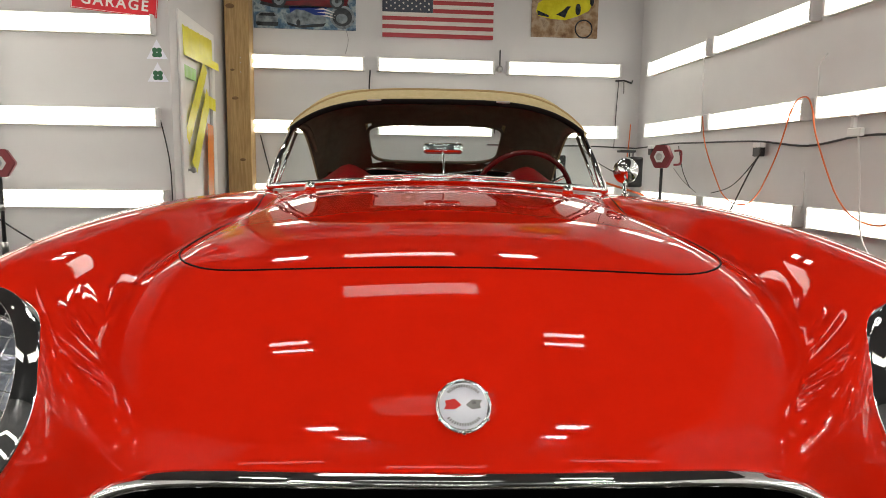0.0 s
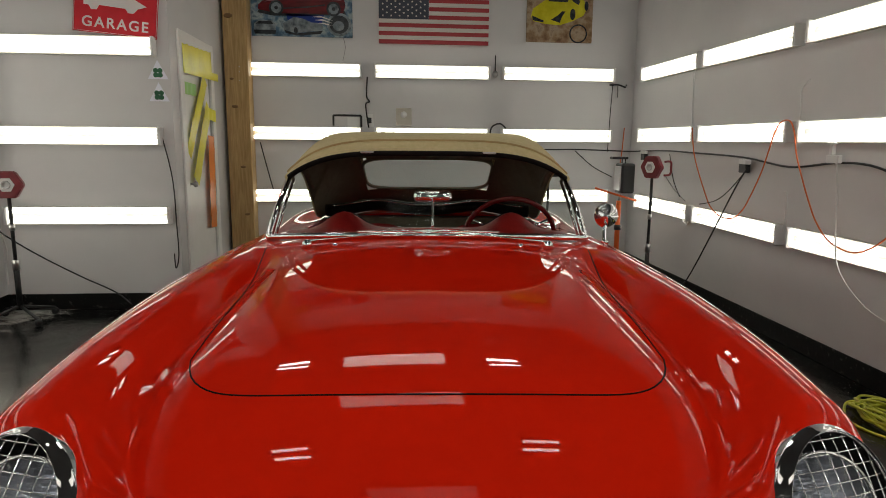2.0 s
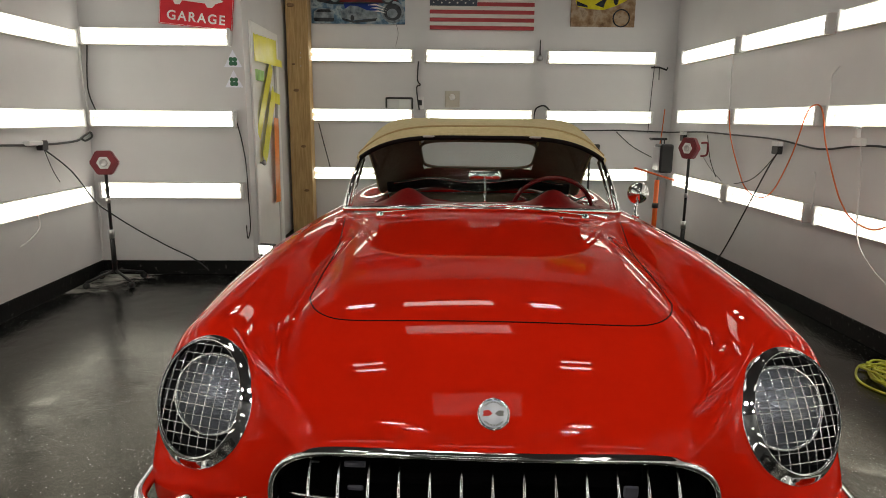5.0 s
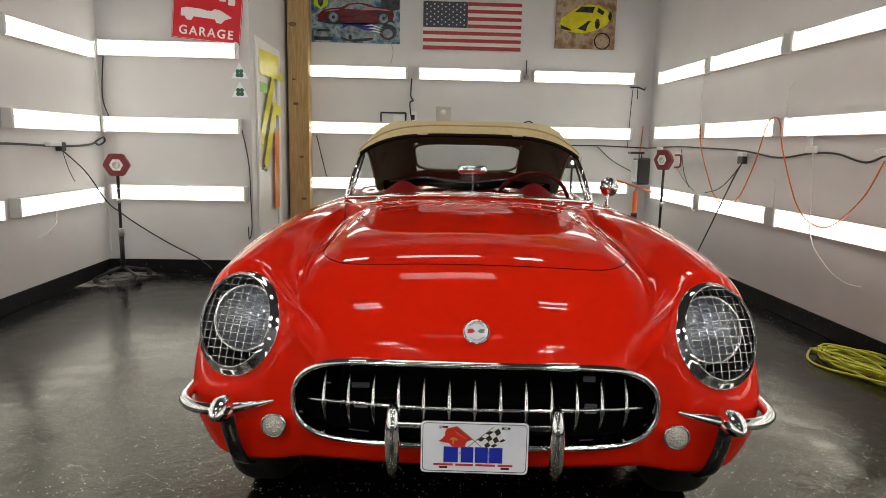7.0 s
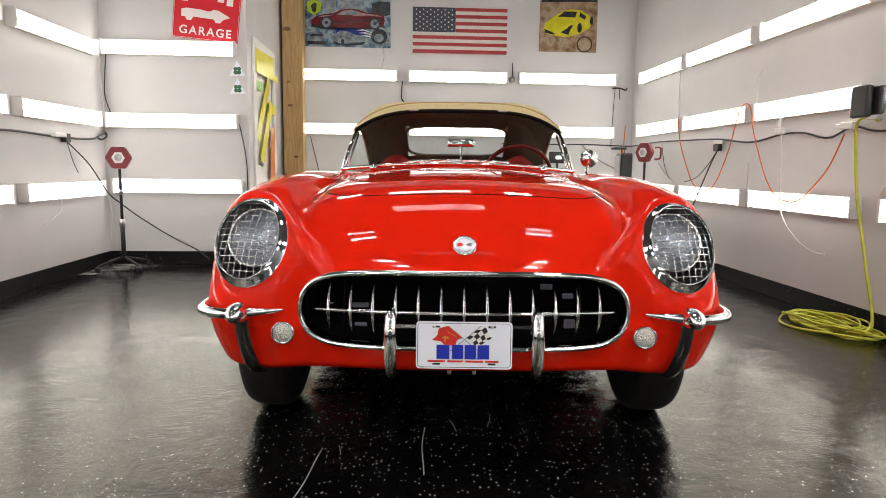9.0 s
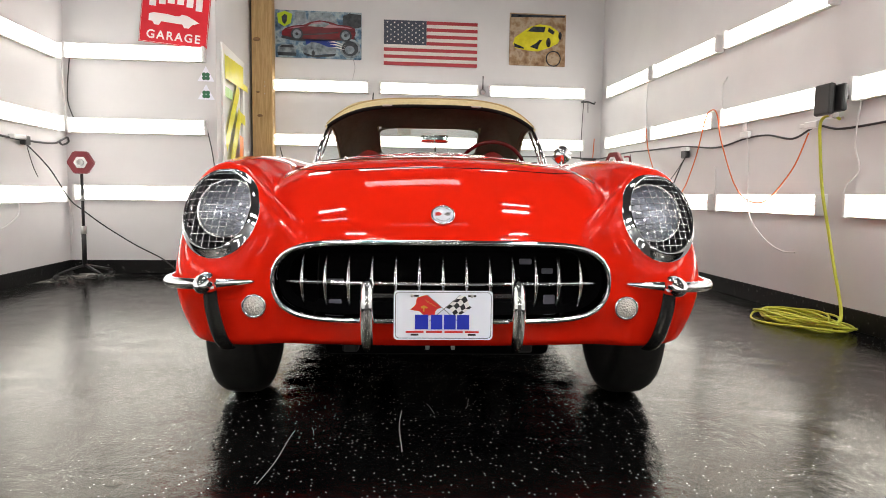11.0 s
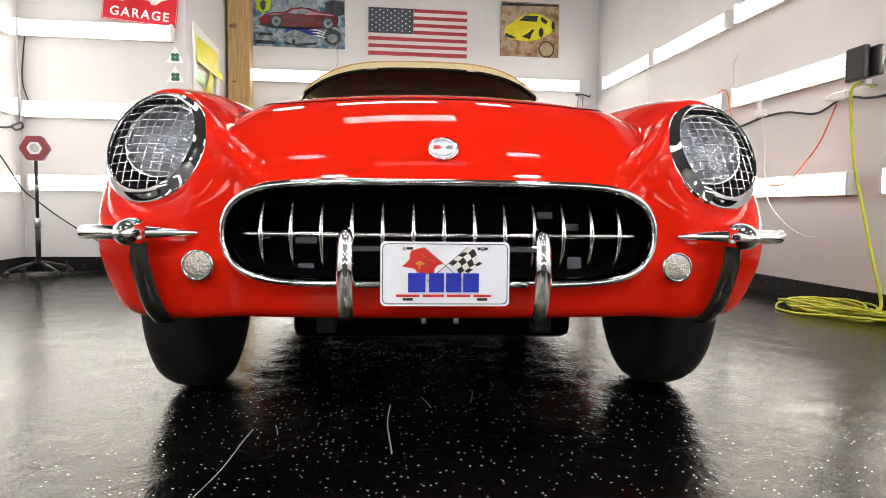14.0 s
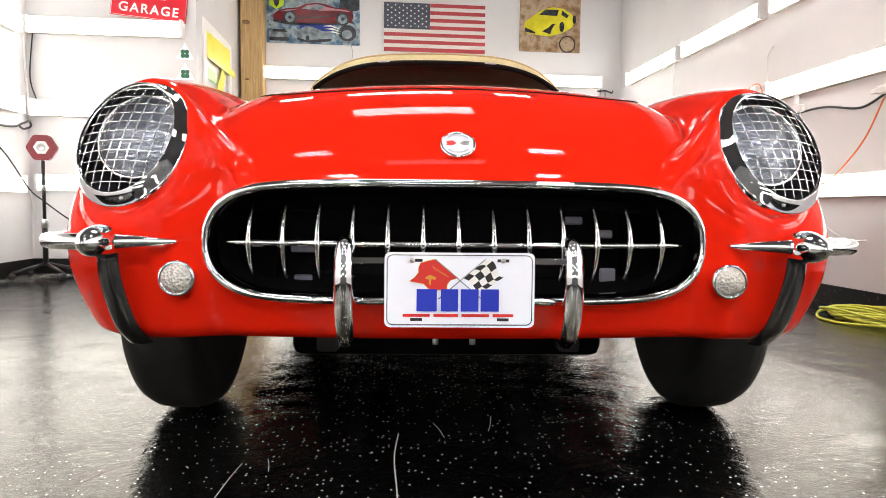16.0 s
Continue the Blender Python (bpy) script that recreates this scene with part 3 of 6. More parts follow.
# lamp openings: an oval in a tilted plane
def lamp_frame(s):
    c = Vector((s * 0.718, 0.190, 0.73))
    e1 = Vector((s * 1.0, 0.30, 0)).normalized()
    e2 = Vector((0, 0.55, 1.0)).normalized()
    e2 = (e2 - e1 * e2.dot(e1)).normalized()
    n = e1.cross(e2) * (1 if s > 0 else -1)
    if n.y > 0:
        n = -n
    r = radians(14)
    return c, e1 * math.cos(r) - e2 * math.sin(r), e1 * math.sin(r) + e2 * math.cos(r), n


LAMP_A, LAMP_B = 0.133, 0.160


def grille_outline(t, grow=0.0):
    """The mouth: a wide rounded slot, slightly arched."""
    c, s = math.cos(t), math.sin(t)
    x = math.copysign(abs(c) ** 0.25, c) * (0.545 + grow)
    z = math.copysign(abs(s) ** 0.909, s) * (0.122 + grow)
    return x, 0.516 + z + (0.006 if z > 0 else 0) * (1 - (x / 0.56) ** 2)


def in_mouth(x, z):
    zz = (z - 0.518) / 0.121
    xx = np.abs(x) / 0.543
    return xx ** 8 + np.abs(zz) ** 2.2 < 1


ANGLES = 640
# finer where the fenders and valleys are
theta = np.linspace(0, 2 * np.pi, ANGLES, endpoint=False)
theta = theta + 0.35 * np.sin(2 * theta) * 0.5 - 0.10 * np.sin(4 * theta)
inner = 0.72 * np.sign(np.cos(theta)) * np.abs(np.cos(theta)) ** 0.5
phi = np.linspace(0.02, np.pi / 2, 150)
eyes, ways = [], []
for ph in phi:
    ways.append(np.stack([np.sin(ph) * np.cos(theta), -np.cos(ph) * np.ones(ANGLES), np.sin(ph) * np.sin(theta) * 0.75], 1))
    eyes.append(np.stack([np.sin(ph) * inner, np.full(ANGLES, 0.36), np.full(ANGLES, 0.56)], 1))
for y in np.concatenate([np.linspace(0.365, 2.2, 220), np.linspace(2.26, 4.14, 36)]):
    ways.append(np.stack([np.cos(theta), np.zeros(ANGLES), np.sin(theta) * 0.75], 1))
    eyes.append(np.stack([inner, np.full(ANGLES, y), np.full(ANGLES, 0.56)], 1))
ring_count = len(ways)
ways = np.concatenate(ways)
ways /= np.linalg.norm(ways, axis=1)[:, None]
shell = shoot(np.concatenate(eyes), ways)
last = len(shell)
shell = np.concatenate([shell, [[0, 4.2, 0.6]]])

HOOD_HALF = spline([0.30, 0.62, 1.2, 1.72], [0.51, 0.543, 0.588, 0.65])


def hood_front(x):
    q = np.clip(np.abs(x) / 0.55, 0, 1)
    return 0.368 + 0.05 * q ** 2 + 0.19 * q ** 12


i, j = np.meshgrid(np.arange(ring_count - 1), np.arange(ANGLES), indexing="ij")
i, j = i.ravel(), j.ravel()
k = (j + 1) % ANGLES
quads = np.stack([i * ANGLES + j, i * ANGLES + k, (i + 1) * ANGLES + k, (i + 1) * ANGLES + j], 1)
mid = shell[quads].mean(1)
keep = np.ones(len(quads), bool)
keep &= ~(in_mouth(mid[:, 0], mid[:, 2]) & (mid[:, 1] < 0.45))
for s in (-1, 1):
    c, a, b, n = lamp_frame(s)
    d = mid - np.array(c)
    u, v, w = d @ np.array(a), d @ np.array(b), d @ np.array(n)
    keep &= ~(((u / (LAMP_A * 0.97)) ** 2 + (v / (LAMP_B * 0.97)) ** 2 < 1) & (np.abs(w) < 0.1))
for y in (0.67, 3.28):
    keep &= ~((np.hypot(mid[:, 1] - y, mid[:, 2] - 0.33) < 0.375) & (np.abs(mid[:, 0]) > 0.5) & (mid[:, 2] < 0.72))
keep &= ~((np.abs(mid[:, 0]) < 0.60) & (mid[:, 1] > 1.98) & (mid[:, 1] < 3.02) & (mid[:, 2] > 0.8))
keep &= ~((mid[:, 2] < 0.31) & (np.abs(mid[:, 0]) < 0.72) & (mid[:, 1] > 0.24))
is_hood = (mid[:, 2] > 0.78) & (np.abs(mid[:, 0]) < HOOD_HALF(mid[:, 1])) & (mid[:, 1] > hood_front(mid[:, 0])) & (mid[:, 1] < 1.72)


def field_normal(p):
    e, g = 0.002, []
    for a in range(3):
        d = np.zeros(3); d[a] = e
        g.append(body_field(p + d) - body_field(p - d))
    g = np.stack(g, 1)
    return g / np.maximum(np.linalg.norm(g, axis=1), 1e-9)[:, None]


shell_normals = field_normal(shell)


def shell_part(name, chosen, label):
    used = np.unique(chosen)
    index = np.full(len(shell), -1)
    index[used] = np.arange(len(used))
    me = bpy.data.meshes.new(name)
    me.from_pydata(shell[used].tolist(), [], index[chosen][:, ::-1].tolist())
    me.materials.append(PAINT)
    me.polygons.foreach_set("use_smooth", [True] * len(me.polygons))
    me.normals_split_custom_set_from_vertices(shell_normals[used].tolist())
    ob = new(name, me)
    ob.parent = car
    return tagged(ob, label)


shell_part("body", quads[keep & ~is_hood], "glossy red fibreglass body")
shell_part("hood", quads[keep & is_hood], "glossy red hood panel")


def skin(x, y, lift=0.0):
    """The place on the body's upper side over (x, y)."""
    lo, hi = 0.3, 1.3
    for _ in range(40):
        m = (lo + hi) / 2
        if body_field(np.array([x, y, m])) < 0:
            lo = m
        else:
            hi = m
    return Vector((x, y, lo + lift))


def face(x, z, lift=0.0):
    """The place on the body's front over (x, z)."""
    lo, hi = 0.8, -0.3
    for _ in range(40):
        m = (lo + hi) / 2
        if body_field(np.array([x, m, z])) < 0:
            lo = m
        else:
            hi = m
    return Vector((x, lo - lift, z))


# shut line of the hood
seam = []
for y in np.linspace(1.72, 0.66, 30):
    seam.append(skin(-float(HOOD_HALF(y)), float(y), 0.0006))
for x in np.linspace(-0.543, 0.543, 61):
    seam.append(skin(float(x), float(hood_front(x)), 0.0006))
for y in np.linspace(0.66, 1.72, 30):
    seam.append(skin(float(HOOD_HALF(y)), float(y), 0.0006))
tube("hood_gap", seam, 0.0019, SEAL, car, 6, False, "dark shut line round the hood")

DUCT = mat("dull_duct_paint", (0.03, 0.03, 0.036), 0.4)
BAFFLE = mat("grey_duct_paint", (0.15, 0.15, 0.19), 0.4)

# ---- grille ----
grille = empty("grille", Matrix(), "chrome grille with thirteen teeth", "")
grille.parent = car


def mouth_point(t, grow, out):
    x, z = grille_outline(t, grow)
    return Vector((x, 0.10 + 0.12 * x * x - out, z))


ring_v, ring_f, N = [], [], 360
profile = [(-0.009, -0.06), (-0.009, 0.0), (-0.006, 0.008), (-0.001, 0.011), (0.004, 0.010), (0.009, 0.005), (0.011, -0.02)]
for q in range(N):
    t = 2 * math.pi * q / N
    for g, o in profile:
        ring_v.append(mouth_point(t, g, o))
M = len(profile)
for q in range(N):
    for w in range(M - 1):
        ring_f.append((q * M + w, q * M + w + 1, ((q + 1) % N) * M + w + 1, ((q + 1) % N) * M + w))
mesh_object("grille_surround", ring_v, ring_f, CHROME, grille, True, "polished chrome oval surround")
# this pocket carries the shade behind the teeth in its colour
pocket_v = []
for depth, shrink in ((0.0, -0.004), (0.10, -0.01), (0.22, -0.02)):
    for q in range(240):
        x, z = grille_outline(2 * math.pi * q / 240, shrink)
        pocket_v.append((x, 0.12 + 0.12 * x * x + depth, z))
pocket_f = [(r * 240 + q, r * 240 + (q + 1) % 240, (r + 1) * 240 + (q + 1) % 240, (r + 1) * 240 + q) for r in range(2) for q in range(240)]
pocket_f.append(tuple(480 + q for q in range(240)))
mesh_object("air_intake", pocket_v, pocket_f, SHADE_BLACK, grille, False, "air intake behind the teeth, its shade put in as black")
for x, z, w, h in ((-0.478, 0.489, 0.016, 0.012), (-0.368, 0.490, 0.030, 0.009), (-0.478, 0.422, 0.014, 0.014), (-0.368, 0.416, 0.022, 0.010), (0.378, 0.532, 0.020, 0.010), (0.388, 0.429, 0.020, 0.018), (0.448, 0.422, 0.016, 0.020), (0.30, 0.565, 0.022, 0.010)):
    box("radiator_baffle", (x - w, 0.315, z - h), (x + w, 0.325, z + h), BAFFLE, grille, 0.004, "small grey duct plate")


def tooth_y(x):
    return 0.076 + 0.2 * x * x


tooth_mesh = None
for q in range(13):
    x = (q - 6) * 0.0745
    if tooth_mesh is None:
        path, radii = [], []
        for a in np.linspace(-1, 1, 17):
            path.append((0, 0.045 * a * a, 0.082 * a))
            radii.append(0.0020 + 0.0040 * (1 - abs(a)) ** 0.8 + 0.0035 * math.exp(-(a / 0.07) ** 2))
        v, f = sweep(path, radii, 10, False, 1.0)
        tooth = mesh_object("grille_tooth", v, f, CHROME, grille, True)
        tooth_mesh = tooth.data
    else:
        tooth = new("grille_tooth", tooth_mesh)
        tooth.parent = grille
    tooth.location = (x, tooth_y(x), 0.515)
tube("grille_bar", [(x, tooth_y(x) + 0.012, 0.515) for x in np.linspace(-0.50, 0.50, 40)], [0.002 + 0.0045 * min(1, (0.5 - abs(x)) / 0.05) for x in np.linspace(-0.50, 0.50, 40)], CHROME, grille, 8)

# ---- headlamps ----
for s in (-1, 1):
    c, a, b, n = lamp_frame(s)
    lamp = empty("headlight", Matrix.Translation(c), "round headlight behind a chrome wire stone guard", "")
    lamp.parent = car
    O = Vector((0, 0, 0))

    def oval(t, grow, out):
        return a * (LAMP_A + grow) * math.cos(t) + b * (LAMP_B + grow) * math.sin(t) + n * out

    rv, rf, N, M = [], [], 120, 12
    for q in range(N):
        t = 2 * math.pi * q / N
        w = 0.0160 - 0.004 * math.cos(t) - 0.0070 * math.sin(t)
        for g, o in ((0.004, -0.03), (0.004, 0.001), (0.0038, 0.0022), (0.0032, 0.003), (0.002, 0.0038), (-0.02 * w, 0.0052), (-0.5 * w, 0.0145), (-0.92 * w, 0.0215), (-0.95 * w, 0.0218), (-0.98 * w, 0.0212), (-w, 0.019), (-w, -0.03)):
            rv.append(oval(t, g, o))
    for q in range(N):
        for w in range(M - 1):
            rf.append((q * M + w, q * M + w + 1, ((q + 1) % N) * M + w + 1, ((q + 1) % N) * M + w))
    mesh_object("bezel", rv, rf, CHROME, lamp, True, "polished chrome oval bezel")
    bv = [oval(2 * math.pi * q / 60, g, o) for g, o in ((-0.012, 0.003), (-0.012, -0.04), (-0.04, -0.16)) for q in range(60)]
    bf = [(r * 60 + q, r * 60 + (q + 1) % 60, (r + 1) * 60 + (q + 1) % 60, (r + 1) * 60 + q) for r in range(2) for q in range(60)]
    bf.append(tuple(120 + q for q in range(60)))
    mesh_object("lamp_well", bv, bf, DUCT, lamp, False, "dark well behind the guard")
    # sealed beam lamp, facing ahead
    at = Vector((-s * 0.020, 0.006, 0.014))
    turn = Matrix.Translation(at) @ pose(0, 0, 0, 70, 0, s * 8)
    lathe("lens", [(0.0005, 0.020), (0.03, 0.0185), (0.065, 0.012), (0.092, 0.003), (0.097, 0.0)], LENS, lamp, turn, 40, "fluted clear glass lens")
    lathe("reflector", [(0.0005, -0.05), (0.03, -0.044), (0.066, -0.026), (0.096, -0.002)], BOWL, lamp, turn, 40, "silver reflector bowl")
    rim = [turn @ Vector((0.099 * math.cos(t), 0.099 * math.sin(t), 0.002)) for t in np.linspace(0, 2 * math.pi, 48, endpoint=False)]
    tube("retaining_ring", rim, 0.0045, CHROME, lamp, 8, True)
    # stone guard: crossing wires bowed forward
    gv, gf = [], []
    ga, gb = LAMP_A - 0.0165, LAMP_B - 0.0165
    gc = a * 0.004 + b * 0.0070
    gx = Vector((s, 0.30, 0)).normalized()
    gz = (Vector((0, 0.55, 1)) - gx * Vector((0, 0.55, 1)).dot(gx)).normalized()

    def in_guard(u, v):
        p = gx * u + gz * v - gc
        return (p.dot(a) / ga) ** 2 + (p.dot(b) / gb) ** 2

    for across in (0, 1):
        for q in range(-7, 8):
            fixed = (q + 0.5 * across) * 0.0245
            line = []
            for w in np.linspace(-0.19, 0.19, 77):
                u, v = (w, fixed) if across else (fixed, w)
                r2 = in_guard(u, v)
                if r2 <= 1.0:
                    line.append(gx * u + gz * v + n * (0.013 + 0.018 * (1 - r2)))
            if len(line) > 4:
                v_, f_ = sweep(line[::2] + [line[-1]], 0.0011, 5)
                base = len(gv)
                gv += v_
                gf += [tuple(base + e for e in t) for t in f_]
    rimw = [gc + a * ga * math.cos(t) + b * gb * math.sin(t) + n * 0.014 for t in np.linspace(0, 2 * math.pi, 64, endpoint=False)]
    v_, f_ = sweep(rimw, 0.0018, 6, True)
    base = len(gv)
    gv += v_
    gf += [tuple(base + e for e in t) for t in f_]
    mesh_object("stone_guard", gv, gf, CHROME, lamp, True, "bright wire mesh guard")
    lathe("screw", [(0.006, 0), (0.005, 0.002), (0.0005, 0.003)], STEEL, lamp, Matrix.Translation(oval(-math.pi / 2, -0.012, 0.012)) @ n.to_track_quat("Z", "Y").to_matrix().to_4x4(), 10)

# ---- bumperettes ----
def blade_strip(name, pts, half0, half1, crown, parent, label):
    """A flat bar bent along pts, wide across the car, with a slightly crowned front."""
    verts, faces, n_ = [], [], len(pts)
    for i, p in enumerate(pts):
        d = (Vector(pts[min(i + 1, n_ - 1)]) - Vector(pts[max(i - 1, 0)])).normalized()
        out = Vector((1, 0, 0)).cross(d).normalized()
        if out.y > 0:
            out = -out
        w = half0 + (half1 - half0) * i / (n_ - 1)
        for k_ in range(9):
            u = -1 + k_ / 4
            verts.append(Vector(p) + Vector((w * u, 0, 0)) + out * crown * (1 - u * u))
        verts.append(Vector(p) + Vector((w, 0, 0)) - out * 0.005)
        verts.append(Vector(p) + Vector((-w, 0, 0)) - out * 0.005)
    for i in range(n_ - 1):
        for k_ in range(11):
            faces.append((i * 11 + k_, i * 11 + (k_ + 1) % 11, (i + 1) * 11 + (k_ + 1) % 11, (i + 1) * 11 + k_))
    return mesh_object(name, verts, faces, DARK_CHROME, parent, True, label)


for s in (-1, 1):
    bump = empty("bumper", Matrix(), "chrome front bumperette with a winged pod", "")
    bump.parent = car
    wing = curve_points([(s * 0.595, 0.115, 0.516), (s * 0.65, 0.075, 0.518), (s * 0.723, 0.035, 0.519), (s * 0.80, 0.045, 0.519), (s * 0.855, 0.10, 0.518), (s * 0.872, 0.19, 0.517), (s * 0.88, 0.30, 0.517)], 8)
    count = len(wing)
    tube("blade", wing, [0.003 + 0.014 * min(1, q / (count * 0.30)) ** 0.7 for q in range(count)], CHROME, bump, 12, False, "", 1.0)
    lathe("pod", [(0.0005, 0.075), (0.012, 0.070), (0.026, 0.045), (0.034, 0.015), (0.036, -0.01), (0.030, -0.04), (0.02, -0.06)], CHROME, bump, pose(s * 0.723, 0.045, 0.519, 90, 0, 0), 28, "round polished pod")
    leg = curve_points([(s * 0.718, 0.062, 0.50), (s * 0.717, 0.068, 0.45), (s * 0.711, 0.085, 0.39), (s * 0.703, 0.115, 0.33), (s * 0.695, 0.16, 0.290)], 6)
    blade_strip("arm", leg, 0.020, 0.025, 0.005, bump, "curved glossy black arm")
    guard = curve_points([(s * 0.236, 0.11, 0.528), (s * 0.236, 0.065, 0.517), (s * 0.236, 0.048, 0.49), (s * 0.236, 0.042, 0.43), (s * 0.236, 0.052, 0.36), (s * 0.236, 0.085, 0.312), (s * 0.236, 0.13, 0.30)], 6)
    n_ = len(guard)
    over = tube("bumper_guard", guard, [0.010 + 0.012 * math.sin(math.pi * q / (n_ - 1)) for q in range(n_)], CHROME, car, 14, False, "upright chrome bumper guard")
    park = lathe("parking_light", [(0.0005, 0.030), (0.014, 0.028), (0.027, 0.020), (0.033, 0.008), (0.034, -0.01)], PARK_LENS, car, Matrix.Translation(face(s * 0.598, 0.438)) @ pose(0, 0, 0, 90, 0, 0), 28, "round clear ribbed parking light")
    lathe("chrome_rim", [(0.034, -0.012), (0.0395, -0.004), (0.0395, 0.006), (0.036, 0.012), (0.033, 0.010)], CHROME, park, Matrix.Translation(face(s * 0.598, 0.438)) @ pose(0, 0, 0, 90, 0, 0), 28)

# ---- club plate ----
plate = empty("front_plate", pose(0.0, 0.028, 0.427, -2, 0, 0), "white club plate with crossed flags and a blue mark", "")
plate.parent = car
outline = []
for cx, cz, a0 in ((0.1525 - 0.012, 0.076 - 0.012, 0), (-0.1525 + 0.012, 0.076 - 0.012, 90), (-0.1525 + 0.012, -0.076 + 0.012, 180), (0.1525 - 0.012, -0.076 + 0.012, 270)):
    for q in range(5):
        t = radians(a0 + q * 22.5)
        outline.append((cx + 0.012 * math.cos(t), cz + 0.012 * math.sin(t)))
part("plate_sheet", prism_bm(outline, 0.0016), ENAMEL, plate, "white enamelled sheet")
line = [(x * 0.965, -0.0006, z * 0.93) for x, z in outline]
tube("border_line", line, 0.0010, BLACK_INK, plate, 4, True, "thin dark border")
for x, w in ((-0.067, 0.041), (-0.0208, 0.035), (0.0200, 0.036), (0.061, 0.037)):
    box("blue_bar", (x - w / 2, -0.0034, -0.043), (x + w / 2, 0, 0.002), BLUE_INK, plate)
for x, w in ((-0.088, 0.055), (-0.028, 0.050), (0.032, 0.056), (0.0885, 0.042)):
    box("red_bar", (x - w / 2, -0.0012, -0.0545), (x + w / 2, 0, -0.0485), RED_INK, plate)
for x in (-0.088, 0.088):
    for z in (0.060, -0.060):
        box("bolt_slot", (x - 0.012, -0.0013, z - 0.003), (x + 0.012, 0, z + 0.003), BLACK_INK, plate)
for x in (-0.096, 0.088):
    lathe("bolt", [(0.0055, 0), (0.005, 0.003), (0.0005, 0.0035)], STEEL, plate, pose(x, 0, 0.060, 90, 0, 0), 10)
tube("flag_pole", [(-0.05, -0.0015, 0.063), (0.045, -0.0015, -0.018)], 0.0012, GREY_INK, plate, 5)
tube("flag_pole", [(0.052, -0.0015, 0.063), (-0.043, -0.0015, -0.018)], 0.0012, GREY_INK, plate, 5)
wave = [(-0.051, 0.0615), (-0.066, 0.058), (-0.079, 0.054), (-0.083, 0.046), (-0.0835, 0.035), (-0.091, 0.026), (-0.101, 0.018), (-0.086, 0.015), (-0.073, 0.013), (-0.066, 0.006), (-0.058, 0.000), (-0.040, 0.001), (-0.027, 0.000), (-0.026, 0.012), (-0.020, 0.020), (-0.005, 0.025), (-0.026, 0.043)]
part("flag_edge", prism_bm([(-0.052 + (x + 0.052) * 1.035, 0.030 + (z - 0.030) * 1.05) for x, z in wave], 0.0010, pose(0, -0.0012, 0)), GOLD_INK, plate, "gold flag edge")
part("red_flag", prism_bm(wave, 0.0012, pose(0, -0.0016, 0)), RED_INK, plate, "waving red flag")
part("flag_mark", prism_bm([(-0.070, 0.026), (-0.060, 0.031), (-0.048, 0.025), (-0.050, 0.021), (-0.058, 0.022), (-0.059, 0.010), (-0.063, 0.012), (-0.063, 0.022), (-0.069, 0.022)], 0.0006, pose(0, -0.0022, 0)), GOLD_INK, plate, "plain gold shape")
for q in range(4):
    tube("flag_line", [(-0.055 + 0.008 * q, -0.0024, 0.048 - 0.005 * q), (-0.047 + 0.008 * q, -0.0024, 0.038 - 0.004 * q)], 0.0007, GOLD_INK, plate, 4)


def flag_corner(u, v):
    return (0.005 + u * 0.0476 + v * 0.0400 + 0.003 * math.sin(v * 5), 0.025 + u * 0.0346 - v * 0.0300 + 0.006 * math.sin(v * 6.0) * (0.3 + u))


for r in range(4):
    for q in range(4):
        u0, v0 = q / 4, r / 4
        cell = [flag_corner(u0, v0), flag_corner(u0 + 0.25, v0), flag_corner(u0 + 0.25, v0 + 0.125), flag_corner(u0 + 0.25, v0 + 0.25), flag_corner(u0, v0 + 0.25), flag_corner(u0, v0 + 0.125)]
        part("flag_check", prism_bm(cell, 0.0012, pose(0, -0.0017, 0)), BLACK_INK if (r + q) % 2 == 0 else WHITE_INK, plate)
box("plate_bracket", (-0.235, 0.034, 0.478), (0.235, 0.044, 0.492), CHROME, car, 0.002, "chrome plate bracket")

# ---- round badge on the nose ----
spot = skin(0.0, 0.152)
nrm = Vector(field_normal(np.array([list(spot)]))[0])
badge = empty("nose_badge", Matrix.Translation(spot) @ nrm.to_track_quat("Z", "Y").to_matrix().to_4x4(), "round white nose badge with chrome rim", "")
badge.parent = car
lathe("badge_disc", [(0.0345, 0.0), (0.0345, 0.006), (0.0005, 0.008)], ENAMEL, badge, None, 36, "white enamel disc")
tube("badge_rim", [(0.036 * math.cos(t), 0.036 * math.sin(t), 0.004) for t in np.linspace(0, 2 * math.pi, 40, endpoint=False)], 0.0036, CHROME, badge, 8, True)
for k_ in range(6):
    t = radians(60 * k_ + 30)
    lathe("rim_stud", [(0.004, 0), (0.004, 0.006), (0.0005, 0.009)], CHROME, badge, pose(0.0375 * math.cos(t), 0.0375 * math.sin(t), 0), 8)


def badge_shape(name, pts, material):
    bm = bmesh.new()
    bm.faces.new([bm.verts.new((x, y, 0.0084)) for x, y in pts])
    extr = bmesh.ops.extrude_face_region(bm, geom=bm.faces[:])
    for v in extr["geom"]:
        if isinstance(v, bmesh.types.BMVert):
            v.co.z = 0.0072
    part(name, bm, material, badge)


badge_shape("red_pennant", [(-0.003, 0.0), (-0.012, 0.009), (-0.026, 0.006), (-0.024, 0.0), (-0.027, -0.006), (-0.012, -0.006)], RED_INK)
badge_shape("dark_pennant", [(0.003, 0.0), (0.012, -0.006), (0.024, -0.004), (0.022, 0.001), (0.026, 0.007), (0.012, 0.008)], GREY_INK)
badge_shape("black_check", [(0.012, 0.001), (0.017, 0.001), (0.017, 0.005), (0.012, 0.005)], BLACK_INK)

